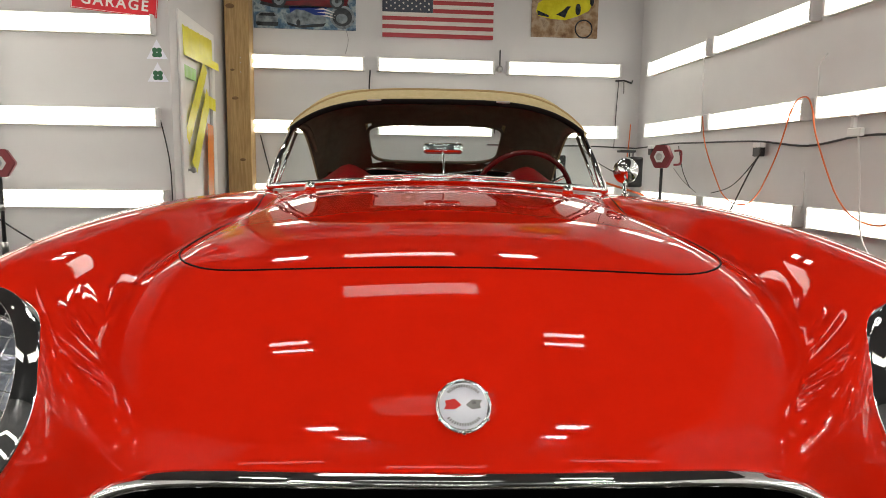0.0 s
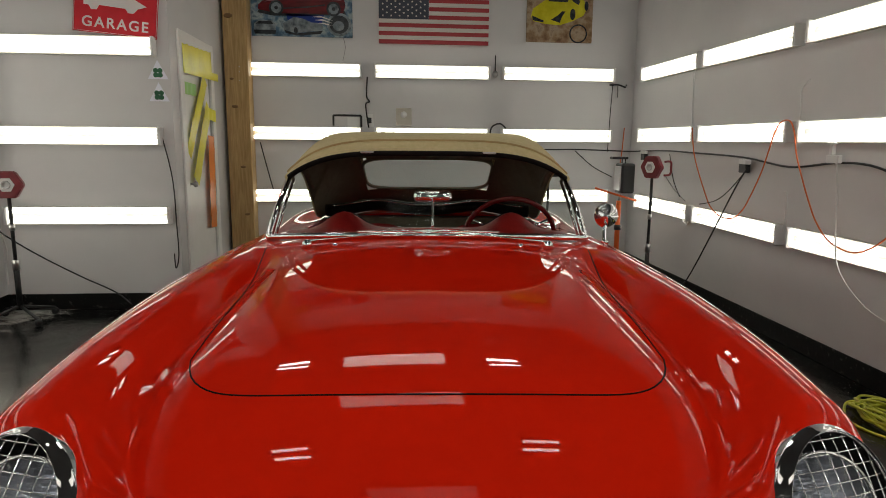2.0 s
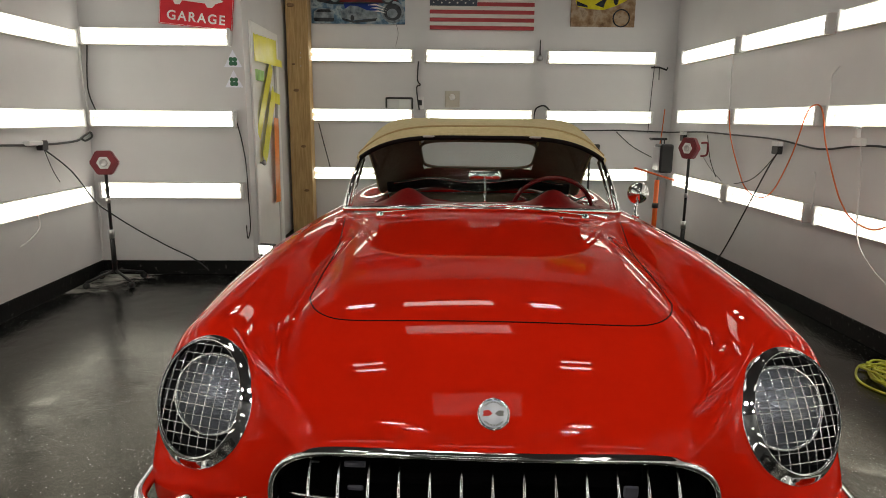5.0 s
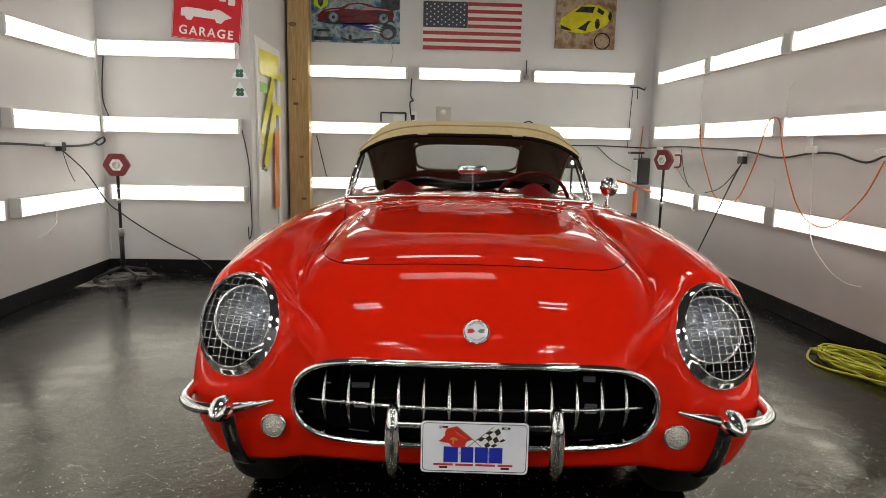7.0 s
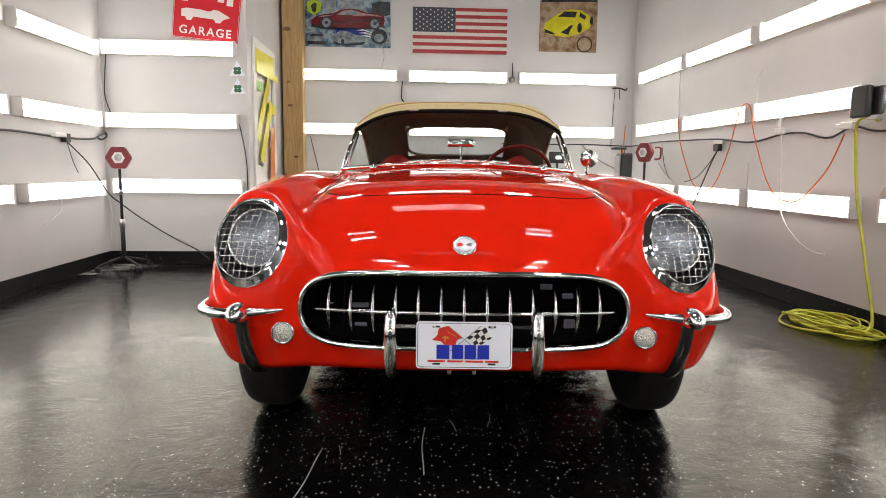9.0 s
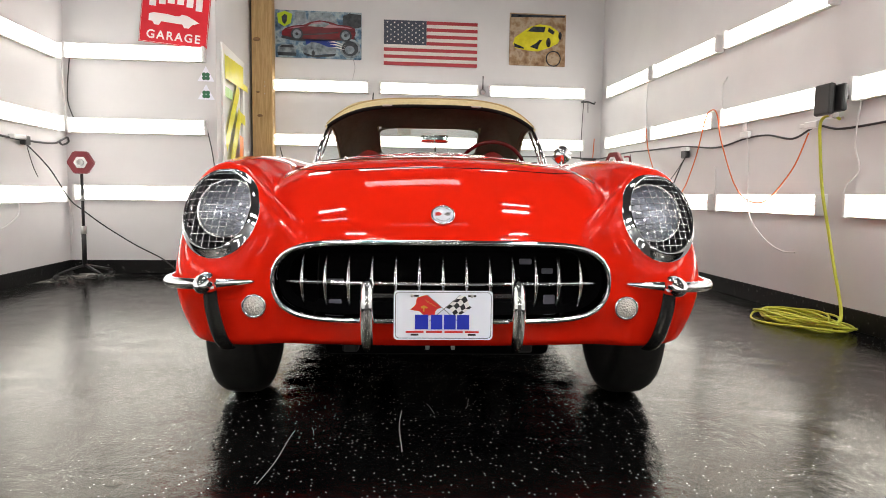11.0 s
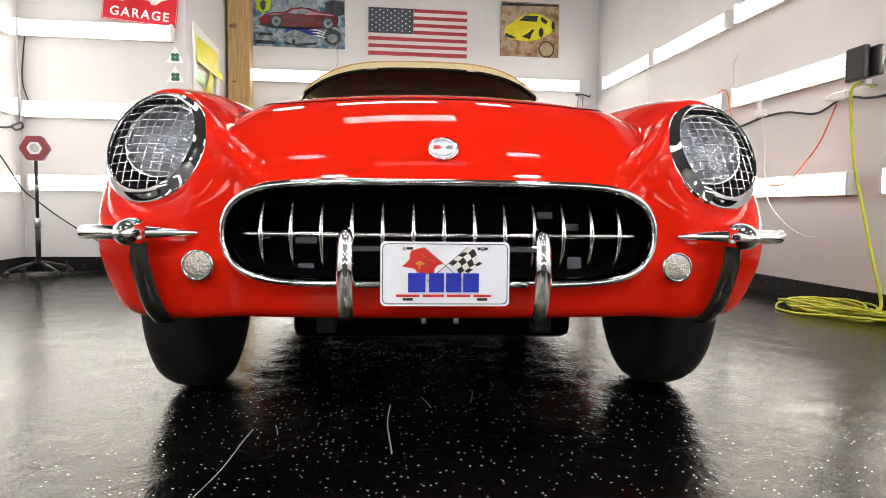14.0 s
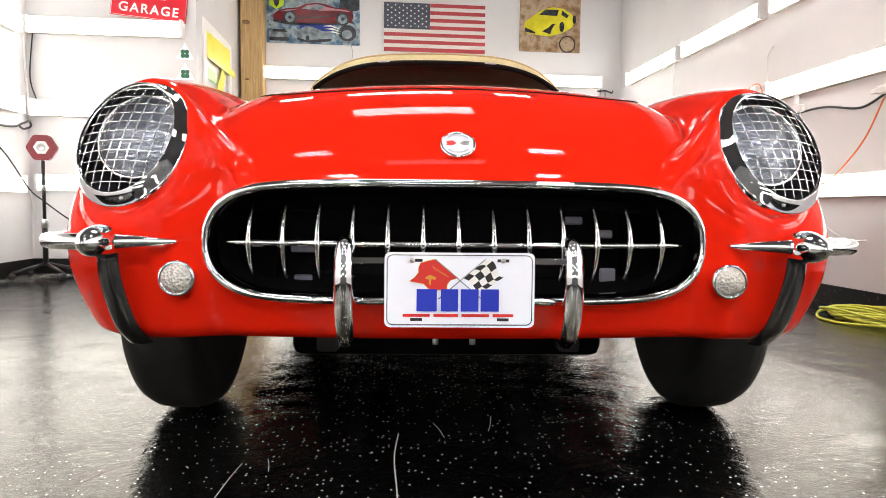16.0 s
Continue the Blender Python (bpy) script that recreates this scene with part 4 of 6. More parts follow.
for k_ in range(14):
    t = radians(42 + k_ * 7.4 if k_ < 14 else 0)
    for half in (0, 1):
        u = t + math.pi * half
        badge_shape("grey_bar", [(r * math.cos(u + d), r * math.sin(u + d)) for r, d in ((0.026, -0.03), (0.030, -0.03), (0.030, 0.03), (0.026, 0.03))], GREY_INK)

# ---- wheels ----
for x in (-0.75, 0.75):
    for y in (0.67, 3.28):
        wheel = empty("wheel", pose(x, y, 0.345, 0, 90, 0), "black tyre on a steel wheel", "")
        wheel.parent = car
        prof = [(0.20, -0.07), (0.24, -0.086), (0.30, -0.088), (0.328, -0.078), (0.341, -0.055), (0.345, -0.03), (0.345, 0.03), (0.341, 0.055), (0.328, 0.078), (0.30, 0.088), (0.24, 0.086), (0.20, 0.07)]
        lathe("tyre", prof, RUBBER, wheel, None, 56, "black bias-ply tyre")
        side = 1 if x > 0 else -1
        lathe("rim", [(0.205, -0.06), (0.19, -0.03), (0.17, 0.0), (0.12, 0.03 * side), (0.0005, 0.045 * side)], CHROME, wheel, None, 40, "chrome wheel cover")
for s in (-1, 1):
    tube("exhaust_pipe", [(s * 0.40, 0.95, 0.24), (s * 0.50, 1.5, 0.235), (s * 0.52, 3.1, 0.235), (s * 0.52, 4.05, 0.27)], 0.027, BLACK, car, 10, False, "dark exhaust pipe")
    tube("muffler", [(s * 0.51, 1.75, 0.225), (s * 0.51, 1.79, 0.225), (s * 0.52, 2.41, 0.225), (s * 0.52, 2.45, 0.225)], [0.03, 0.07, 0.07, 0.03], BLACK, car, 14, False, "dark muffler")
for lo, hi in (((-0.62, 0.42, 0.26), (0.62, 0.50, 0.33)), ((-0.36, 0.46, 0.20), (-0.30, 3.6, 0.30)), ((0.30, 0.46, 0.20), (0.36, 3.6, 0.30))):
    box("chassis_rail", lo, hi, BLACK, car, 0.008, "black chassis member")
# the dark under the car is put into the colour of these parts
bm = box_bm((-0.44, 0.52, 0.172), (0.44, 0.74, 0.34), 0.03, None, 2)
part("front_crossmember", bm, SHADE_BLACK, car, "front suspension crossmember in painted shade black")
part("oil_pan", box_bm((-0.17, 0.74, 0.145), (0.17, 1.35, 0.34), 0.03, None, 2), BLACK, car, "black engine sump")
tube("rear_axle", [(-0.62, 3.28, 0.33), (-0.16, 3.28, 0.33), (-0.10, 3.28, 0.32), (0.10, 3.28, 0.32), (0.16, 3.28, 0.33), (0.62, 3.28, 0.33)], [0.04, 0.045, 0.14, 0.14, 0.045, 0.04], BLACK, car, 14, False, "black rear axle")
# unseen tank block, added to stop light from behind the car
part("tank_blocker", box_bm((-0.62, 3.62, 0.14), (0.62, 3.98, 0.36), 0.04, None, 2), BLACK, car, "dark tank-shaped block, added to stop light under the car")
# panel and liners below are near-black to stand for shade
box("splash_panel", (-0.71, 0.235, 0.305), (0.71, 0.54, 0.325), SHADE_BLACK, car, 0.004, "splash panel under the nose in painted shade black")
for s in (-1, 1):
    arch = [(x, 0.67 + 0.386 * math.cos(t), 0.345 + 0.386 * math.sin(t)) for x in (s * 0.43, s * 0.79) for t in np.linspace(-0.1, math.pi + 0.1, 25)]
    mesh_object("wheel_arch_liner", arch, [(q, q + 1, q + 26, q + 25) for q in range(24)] + [tuple(range(25))], SHADE_BLACK, car, True, "wheel arch liner in painted shade black")
# unseen pans added to keep light and red reflections off the floor below
box("tail_pan", (-0.60, 2.88, 0.302), (0.60, 4.12, 0.334), SHADE_BLACK, car, 0.01, "dark tail floor, added to close off the open underside")
box("floor_pan", (-0.78, 1.40, 0.16), (0.78, 2.88, 0.33), SHADE_BLACK, car, 0.01, "dark floor pan, set low to block light under the car")
box("underbody", (-0.43, 0.55, 0.335), (0.43, 3.9, 0.38), SHADE_BLACK, car, 0.01, "underside sheet in painted shade black")
for x in (-0.045, 0.04):
    lathe("tow_bolt", [(0.007, 0.0), (0.007, 0.02), (0.004, 0.022)], STEEL, car, pose(x, 0.185, 0.282), 8)


# ---- windscreen ----
def screen_low(s):
    return Vector((0.685 * s, 1.725 + 0.19 * s * s, 1.004 - 0.036 * s * s))


def screen_high(s):
    return Vector((0.645 * s, 2.035 + 0.135 * s * s, 1.325 - 0.115 * abs(s) ** 4.0))


screen = empty("windscreen", Matrix(), "curved windscreen in a slim chrome frame", "")
screen.parent = car
gv, gf, U, V = [], [], 40, 10
for layer in (0.0, 0.005):
    for q in range(U + 1):
        s = -1 + 2 * q / U
        for w in range(V + 1):
            p = screen_low(s).lerp(screen_high(s), w / V)
            gv.append(p + Vector((0, layer, -0.3 * layer)))
row, size = V + 1, (U + 1) * (V + 1)
for layer in (0, 1):
    for q in range(U):
        for w in range(V):
            f = (q * row + w, (q + 1) * row + w, (q + 1) * row + w + 1, q * row + w + 1)
            gf.append(tuple(layer * size + e for e in (f if layer == 0 else f[::-1])))
pane = mesh_object("pane", gv, gf, GLASS, screen, True, "clear curved glass")
pane.visible_shadow = False
stations = np.linspace(-1, 1, 41)
tube("lower_frame", [screen_low(s) + Vector((0, 0, 0.004)) for s in stations], 0.012, CHROME, screen, 10)
tube("upper_frame", [screen_high(s) + Vector((0, 0.004, 0)) for s in stations], 0.008, CHROME, screen, 10)
for s in (-1, 1):
    tube("pillar", [screen_low(s), screen_low(s).lerp(screen_high(s), 0.5) + Vector((s * 0.006, -0.004, 0)), screen_high(s)], [0.017, 0.013, 0.012], CHROME, screen, 10)
    tube("vent_post", [screen_low(s) + Vector((-s * 0.01, 0.07, 0)), screen_high(s) + Vector((-s * 0.008, 0.06, -0.01))], 0.008, CHROME, screen, 8)
    base = skin(s * 0.475, 1.66)
    lathe("wiper_pivot", [(0.02, 0), (0.018, 0.02), (0.010, 0.03), (0.0005, 0.033)], CHROME, car, Matrix.Translation(base), 16)
    tip = screen_low(-s * 0.02) + Vector((0, -0.012, 0.022))
    tube("wiper_arm", [base + Vector((0, 0, 0.026)), base.lerp(tip, 0.5) + Vector((0, -0.01, 0.018)), tip], 0.0035, CHROME, car, 6)
    tube("wiper_blade", [screen_low(s * 0.42) + Vector((0, -0.012, 0.02)), screen_low(s * 0.2) + Vector((0, -0.015, 0.024)), tip + Vector((0, 0, 0.004))], 0.0042, CHROME, car, 6)
    wash = skin(s * 0.36, 1.62)
    lathe("washer_jet", [(0.009, 0), (0.008, 0.01), (0.0005, 0.014)], CHROME, car, Matrix.Translation(wash), 10)

# inside mirror and wing mirror
mirror = empty("inside_mirror", pose(0.02, 2.06, 1.135), "chrome inside mirror on a stem", "")
mirror.parent = car
part("mirror_shell", box_bm((-0.085, -0.02, -0.022), (0.085, 0.012, 0.026), 0.016, None, 3), CHROME, mirror, "chrome shell", True)
tube("stem", curve_points([(0.0, 0.0, -0.01), (0.0, -0.06, -0.03), (0.0, -0.16, -0.07), (-0.002, -0.20, -0.11)], 5), 0.005, CHROME, mirror, 8)
wing_foot = skin(0.775, 1.93)
wing = empty("wing_mirror", Matrix.Translation(wing_foot), "round chrome wing mirror on a stalk", "")
wing.parent = car
tube("stalk", curve_points([(0, 0, 0), (0.01, 0.05, 0.04), (0.04, 0.13, 0.07)], 5), [0.02] + [0.009] * 10, CHROME, wing, 10)
lathe("mirror_head", [(0.0005, 0.05), (0.025, 0.046), (0.048, 0.026), (0.058, 0.0), (0.054, -0.008), (0.0005, -0.008)], CHROME, wing, pose(0.045, 0.15, 0.105, 88, 0, 8), 32, "round chrome mirror head")

# ---- soft top ----
TOP_Y = [2.04, 2.06, 2.105, 2.32, 2.50, 2.64, 2.80, 3.12, 3.40, 3.58]
c_ = lambda values: spline(range(10), values)
top_y, top_c = c_(TOP_Y), c_([1.335, 1.36, 1.386, 1.412, 1.425, 1.40, 1.305, 1.155, 1.03, 0.955])
top_w, top_e = c_([0.655, 0.665, 0.675, 0.675, 0.66, 0.645, 0.63, 0.625, 0.615, 0.60]), c_([1.21, 1.215, 1.22, 1.235, 1.21, 1.10, 0.96, 0.94, 0.94, 0.94])
top_p, top_bow = c_([4.0, 4.0, 4.3, 6.5, 9.0, 9.0, 7, 5, 5, 5]), c_([0.135, 0.135, 0.13, 0.08, 0.04, 0.02, 0, -0.03, -0.06, -0.10])


def top_point(s, v, inset=0.0):
    y = top_y(v) + top_bow(v) * abs(s) ** 2
    z = top_e(v) + (top_c(v) - top_e(v)) * (1 - abs(s) ** top_p(v))
    return Vector((float(top_w(v) - inset * 0.8) * s, float(y) - (inset * 0.8 if v > 5.4 else 0), float(z) - inset * (1 - 0.7 * abs(s) ** 4)))


roof = empty("soft_top", Matrix(), "tan canvas soft top, raised, with a clear rear window", "")
roof.parent = car
US, VS = 72, 90


def canopy(name, inset, material, label, pane=False):
    verts = [top_point(-1 + 2 * q / US, 9 * w / VS, inset) for w in range(VS + 1) for q in range(US + 1)]
    faces = []
    for w in range(VS):
        for q in range(US):
            x = (verts[w * (US + 1) + q].x + verts[w * (US + 1) + q + 1].x) / 2
            z = verts[w * (US + 1) + q].z
            if abs(x) < 0.375 and 1.085 < z < 1.285 and 9 * w / VS > 5.8:
                if not pane:
                    continue
            elif pane:
                continue
            faces.append((w * (US + 1) + q, w * (US + 1) + q + 1, (w + 1) * (US + 1) + q + 1, (w + 1) * (US + 1) + q))
    return mesh_object(name, verts, faces, material, roof, True, label)


canopy("canopy", 0.0, CANVAS, "tan woven canvas")
canopy("lining", 0.014, LINING, "dark brown lining")
tube("front_seam", [top_point(s, 1.9) + Vector((0, 0, 0.002)) for s in np.linspace(-0.98, 0.98, 50)], 0.006, PIPING, roof, 6, False, "stitched tan seam")
tube("front_roll", [top_point(s, 0.25) + Vector((0, -0.002, -0.004)) for s in np.linspace(-1, 1, 50)], 0.014, CANVAS, roof, 8, False, "rolled tan front edge")
tube("header_seal", [screen_high(s) + Vector((0, -0.006, 0.004)) for s in np.linspace(-1, 1, 40)], 0.012, SEAL, roof, 6, False, "black rubber header seal")
for s in (-0.42, 0.42):
    p = screen_high(s)
    part("header_latch", box_bm((p.x - 0.03, p.y - 0.022, p.z + 0.006), (p.x + 0.03, p.y - 0.004, p.z + 0.016), 0.004, None, 2), STEEL, roof, "small silver header latch")
frame_pts = []
for q in range(48):
    t = 2 * math.pi * q / 48
    x = math.copysign(abs(math.cos(t)) ** 0.4, math.cos(t)) * 0.376
    z = 1.185 + math.copysign(abs(math.sin(t)) ** 0.4, math.sin(t)) * 0.102
    vs = np.linspace(5.6, 8.7, 200)
    zz = top_e(vs) + (top_c(vs) - top_e(vs)) * (1 - abs(x / 0.625) ** 5)
    v = float(vs[np.argmin(np.abs(zz - z))])
    p = top_point(x / 0.625, v, 0.007)
    frame_pts.append(Vector((x, p.y, z)))
tube("window_binding", frame_pts, 0.010, LINING, roof, 6, True, "brown binding round the rear window")
rear = canopy("rear_window", 0.007, VINYL_WINDOW, "clear vinyl rear window", True)
rear.visible_shadow = False
for x in (-0.62, 0.62):
    tube("side_rail", [top_point(math.copysign(0.985, x), v, 0.02) for v in np.linspace(0.3, 5.0, 20)], 0.012, LINING, roof, 6)

# ---- cockpit ----
dash_v, dash_f = [], []
for q in range(41):
    s = -1 + 2 * q / 40
    hump = 0.080 * math.exp(-((abs(s) - 0.60) / 0.15) ** 2)
    for y, z in ((1.80, 0.985), (1.93, 1.0 + hump * 0.35), (2.03, 1.0 + hump * 0.95), (2.09, 0.99 + hump), (2.12, 0.90), (2.16, 0.72)):
        dash_v.append((0.64 * s, y + 0.10 * s * s, z - 0.03 * s * s))
for q in range(40):
    for w in range(5):
        dash_f.append((q * 6 + w, (q + 1) * 6 + w, (q + 1) * 6 + w + 1, q * 6 + w + 1))
mesh_object("dashboard", dash_v, dash_f, VINYL, car, True, "red padded dashboard with twin cowls")
tube("dash_edge", [(0.62 * s, 2.105 + 0.1 * s * s, 0.98 + 0.080 * math.exp(-((abs(s) - 0.60) / 0.15) ** 2) - 0.03 * s * s) for s in np.linspace(-1, 1, 41)], 0.006, BLACK, car, 8, False, "dark dash edge")
box("cockpit_floor", (-0.60, 2.1, 0.25), (0.60, 3.2, 0.31), BLACK, car, 0.01, "dark carpeted cockpit floor")
box("rear_bulkhead", (-0.60, 3.02, 0.40), (0.60, 3.10, 0.93), LINING, car, 0.01, "dark bulkhead behind the seats")
for s in (-1, 1):
    box("door_trim", (s * 0.615 - 0.012, 2.0, 0.40), (s * 0.615 + 0.012, 3.0, 0.93), VINYL, car, 0.01, "red door trim")
    seat = empty("seat", pose(s * 0.30, 2.62, 0.31), "red vinyl bucket seat with a rounded back", "")
    seat.parent = car
    part("cushion", box_bm((-0.24, -0.28, 0.0), (0.24, 0.20, 0.20), 0.07, None, 4), VINYL, seat, "", True)
    back = []
    for q in range(25):
        t = math.pi * q / 24
        back.append((0.235 * math.copysign(abs(math.cos(t)) ** 0.7, math.cos(t)), 0.33 + 0.26 * math.sin(t) ** 0.8))
    back += [(-0.235, 0.12), (0.235, 0.12)]
    bm = prism_bm(back, 0.14, pose(0, 0.14, 0.02, -12, 0, 0))
    bmesh.ops.bevel(bm, geom=[e for e in bm.edges if len(e.link_faces) == 2 and e.calc_face_angle(0) > 1.2], offset=0.035, segments=3, affect="EDGES")
    part("backrest", bm, VINYL, seat, "", True)
tube("seat_roll", [(x, 2.93 - 0.10 * (x / 0.58) ** 2, 0.985 + 0.03 * math.exp(-((abs(x) - 0.30) / 0.16) ** 2)) for x in np.linspace(-0.58, 0.58, 40)], 0.035, SEAL, car, 10, False, "black padded roll behind the seats")
tube("roll_trim", [(x, 2.90 - 0.10 * (x / 0.58) ** 2, 1.012 + 0.03 * math.exp(-((abs(x) - 0.30) / 0.16) ** 2)) for x in np.linspace(-0.54, 0.54, 40)], 0.004, CHROME, car, 6, False, "thin chrome trim strip")
steer = empty("steering_wheel", pose(0.385, 2.17, 0.93, -66, 0, 0), "large red steering wheel", "")
steer.parent = car
tube("rim", [(0.215 * math.cos(t), 0.215 * math.sin(t), 0) for t in np.linspace(0, 2 * math.pi, 48, endpoint=False)], 0.012, WHEEL_RED, steer, 10, True)
lathe("hub", [(0.05, -0.02), (0.045, 0.02), (0.0005, 0.03)], CHROME, steer, None, 24)
for k_ in range(3):
    t = radians(90 + 120 * k_)
    tube("spoke", [(0.04 * math.cos(t), 0.04 * math.sin(t), 0), (0.21 * math.cos(t), 0.21 * math.sin(t), 0)], 0.008, CHROME, steer, 6)
tube("column", [(0, 0, 0), (0, 0, -0.35)], 0.02, BLACK, steer, 10)

# ---- pictures on the walls ----
flag = empty("flag_picture", pose(0.447, BACK - 0.002, 2.685), "painted wooden stars and stripes flag", "flag")
W, Hh = 1.18, 0.55
stripe = Hh / 13
for q in range(13):
    z = Hh / 2 - stripe * (q + 1)
    x0 = -W / 2 + (0.535 if q < 7 else 0)
    box("stripe", (x0, -0.03, z + 0.001), (W / 2, 0, z + stripe - 0.001), FLAG_RED if q % 2 == 0 else FLAG_WHITE, flag, 0.0)
box("canton", (-W / 2, -0.031, Hh / 2 - 7 * stripe + 0.001), (-W / 2 + 0.532, 0, Hh / 2 - 0.001), FLAG_BLUE, flag)
star_pts = [(0.013 * (1 if q % 2 == 0 else 0.42) * math.sin(math.pi * q / 5), 0.013 * (1 if q % 2 == 0 else 0.42) * math.cos(math.pi * q / 5)) for q in range(10)]
star_first = None
for r in range(9):
    for q in range(6 if r % 2 == 0 else 5):
        x = -W / 2 + 0.044 + q * 0.089 + (0.0445 if r % 2 else 0)
        z = Hh / 2 - 0.031 - r * 0.0292
        if star_first is None:
            star_first = part("star", prism_bm(star_pts, 0.003), FLAG_WHITE, flag)
            star = star_first
        else:
            star = new("star", star_first.data)
            star.parent = flag
        star.location = (x, -0.033, z)


def shape(name, parent, pts, material, layer, scale=1.0, at=(0, 0), label=""):
    return part(name, prism_bm([(at[0] + x * scale, at[1] + z * scale) for x, z in pts], 0.0012, pose(0, -0.021 - 0.0014 * layer, 0)), material, parent, label)


def disc(r, n=20, sx=1.0):
    return [(r * sx * math.cos(2 * math.pi * q / n), r * math.sin(2 * math.pi * q / n)) for q in range(n)]


blue = empty("car_picture", pose(-0.945, BACK - 0.002, 2.745), "glossy blue collage print of a dark red sports car", "picture")
box("panel", (-0.525, -0.02, -0.285), (0.525, 0, 0.285), BLUE_ART, blue, 0.002)
shape("building", blue, [(0.29, 0.10), (0.30, 0.24), (0.38, 0.27), (0.52, 0.26), (0.52, 0.11), (0.40, 0.08)], ART_DARK, 0)
shape("dark_patch", blue, [(-0.30, 0.14), (-0.28, 0.27), (-0.16, 0.27), (-0.14, 0.15), (-0.22, 0.11)], ART_GREY, 0)
shape("shadow_patch", blue, [(-0.46, -0.05), (-0.42, 0.02), (-0.20, 0.0), (0.44, -0.01), (0.46, -0.05), (0.10, -0.075), (-0.30, -0.08)], ART_DARK, 0)
shape("shield", blue, [(-0.50, 0.24), (-0.41, 0.27), (-0.32, 0.24), (-0.335, 0.13), (-0.415, 0.085), (-0.49, 0.13)], ART_GREEN, 1, label="plain lime shield shape")
shape("shield_mark", blue, [(-0.45, 0.20), (-0.41, 0.235), (-0.38, 0.22), (-0.385, 0.15), (-0.41, 0.11), (-0.44, 0.14)], ART_DARK, 2, label="plain dark shape")
shape("red_car", blue, [(-0.450, -0.018), (-0.445, 0.030), (-0.402, 0.068), (-0.306, 0.10), (-0.178, 0.115), (-0.092, 0.154), (0.015, 0.175), (0.122, 0.165), (0.229, 0.132), (0.357, 0.122), (0.443, 0.09), (0.454, 0.036), (0.43, -0.039), (0.272, -0.055), (0.0, -0.05), (-0.20, -0.056), (-0.349, -0.039)], ART_RED, 1, 1.0, (0, 0), "dark red car silhouette")
shape("roof_shine", blue, [(-0.10, 0.128), (-0.06, 0.146), (0.03, 0.150), (0.06, 0.140), (-0.03, 0.132)], ART_PINK, 3)
shape("door_shine", blue, [(0.05, 0.085), (0.14, 0.13), (0.24, 0.115), (0.36, 0.105), (0.42, 0.085), (0.25, 0.095)], ART_PINK, 3)
shape("nose_shine", blue, [(-0.38, 0.060), (-0.30, 0.085), (-0.17, 0.095), (-0.28, 0.07)], ART_PINK, 3)
for q in range(3):
    shape("white_wave", blue, [(0.10 + 0.03 * q, -0.085 - 0.030 * q), (0.19 + 0.02 * q, -0.070 - 0.035 * q), (0.33, -0.12 - 0.026 * q), (0.20 + 0.02 * q, -0.088 - 0.035 * q)], WHITE_INK, 2)
shape("pale_sky", blue, [(-0.13, 0.15), (-0.12, 0.265), (0.14, 0.27), (0.20, 0.23), (0.24, 0.14)], ART_GREY, 0)
shape("car_window", blue, [(-0.135, 0.100), (-0.066, 0.143), (0.036, 0.158), (0.122, 0.143), (0.165, 0.106), (0.015, 0.094)], ART_GREY, 2)
shape("door_crease", blue, [(-0.20, 0.0), (0.05, 0.02), (0.24, 0.045), (0.24, 0.032), (0.05, 0.005), (-0.20, -0.012)], ART_DARK, 2)
shape("blue_band", blue, [(-0.165, -0.061), (-0.14, -0.15), (0.0, -0.14), (0.20, -0.155), (0.23, -0.061)], ART_BLUE, 0)
for x in (-0.263, 0.330):
    shape("wheel_disc", blue, disc(0.075), ART_DARK, 3, 1.0, (x, 0.0))
    shape("wheel_spokes", blue, disc(0.055, 10), ART_GREY, 4, 1.0, (x, 0.0))
    shape("wheel_hub", blue, disc(0.02, 8), ART_DARK, 5, 1.0, (x, 0.0))
shape("silver_car", blue, [(-0.20, -0.155), (-0.145, -0.125), (-0.09, -0.09), (0.0, -0.10), (0.10, -0.14), (0.21, -0.145), (0.215, -0.215), (-0.07, -0.25), (-0.19, -0.22)], ART_GREY, 1)
shape("silver_car_shade", blue, [(-0.19, -0.22), (-0.07, -0.255), (0.215, -0.22), (0.19, -0.255), (-0.06, -0.275), (-0.17, -0.25)], ART_DARK, 2)
shape("silver_wheel", blue, disc(0.034, 14, 0.6), ART_DARK, 2, 1.0, (-0.068, -0.225))
shape("grey_truck", blue, [(-0.50, -0.24), (-0.495, -0.16), (-0.45, -0.125), (-0.31, -0.125), (-0.275, -0.165), (-0.275, -0.24)], ART_GREY, 1)
shape("truck_screen", blue, [(-0.475, -0.165), (-0.445, -0.135), (-0.32, -0.135), (-0.295, -0.165)], ART_DARK, 2)
shape("truck_shade", blue, [(-0.505, -0.225), (-0.27, -0.225), (-0.28, -0.265), (-0.49, -0.265)], ART_DARK, 2)
shape("round_dial", blue, disc(0.118, 24, 1.1), ART_GREY, 1, 1.0, (0.385, -0.155))
shape("round_dial", blue, disc(0.092, 24, 1.1), ART_DARK, 2, 1.0, (0.385, -0.155))
shape("dial_face", blue, disc(0.05, 16, 1.2), ART_GREY, 3, 1.0, (0.38, -0.17))

yellow = empty("car_picture", pose(1.818, BACK - 0.002, 2.785), "square rusty brown print of a yellow sports car", "picture")
box("panel", (-0.365, -0.02, -0.325), (0.365, 0, 0.325), BROWN_ART, yellow, 0.002)
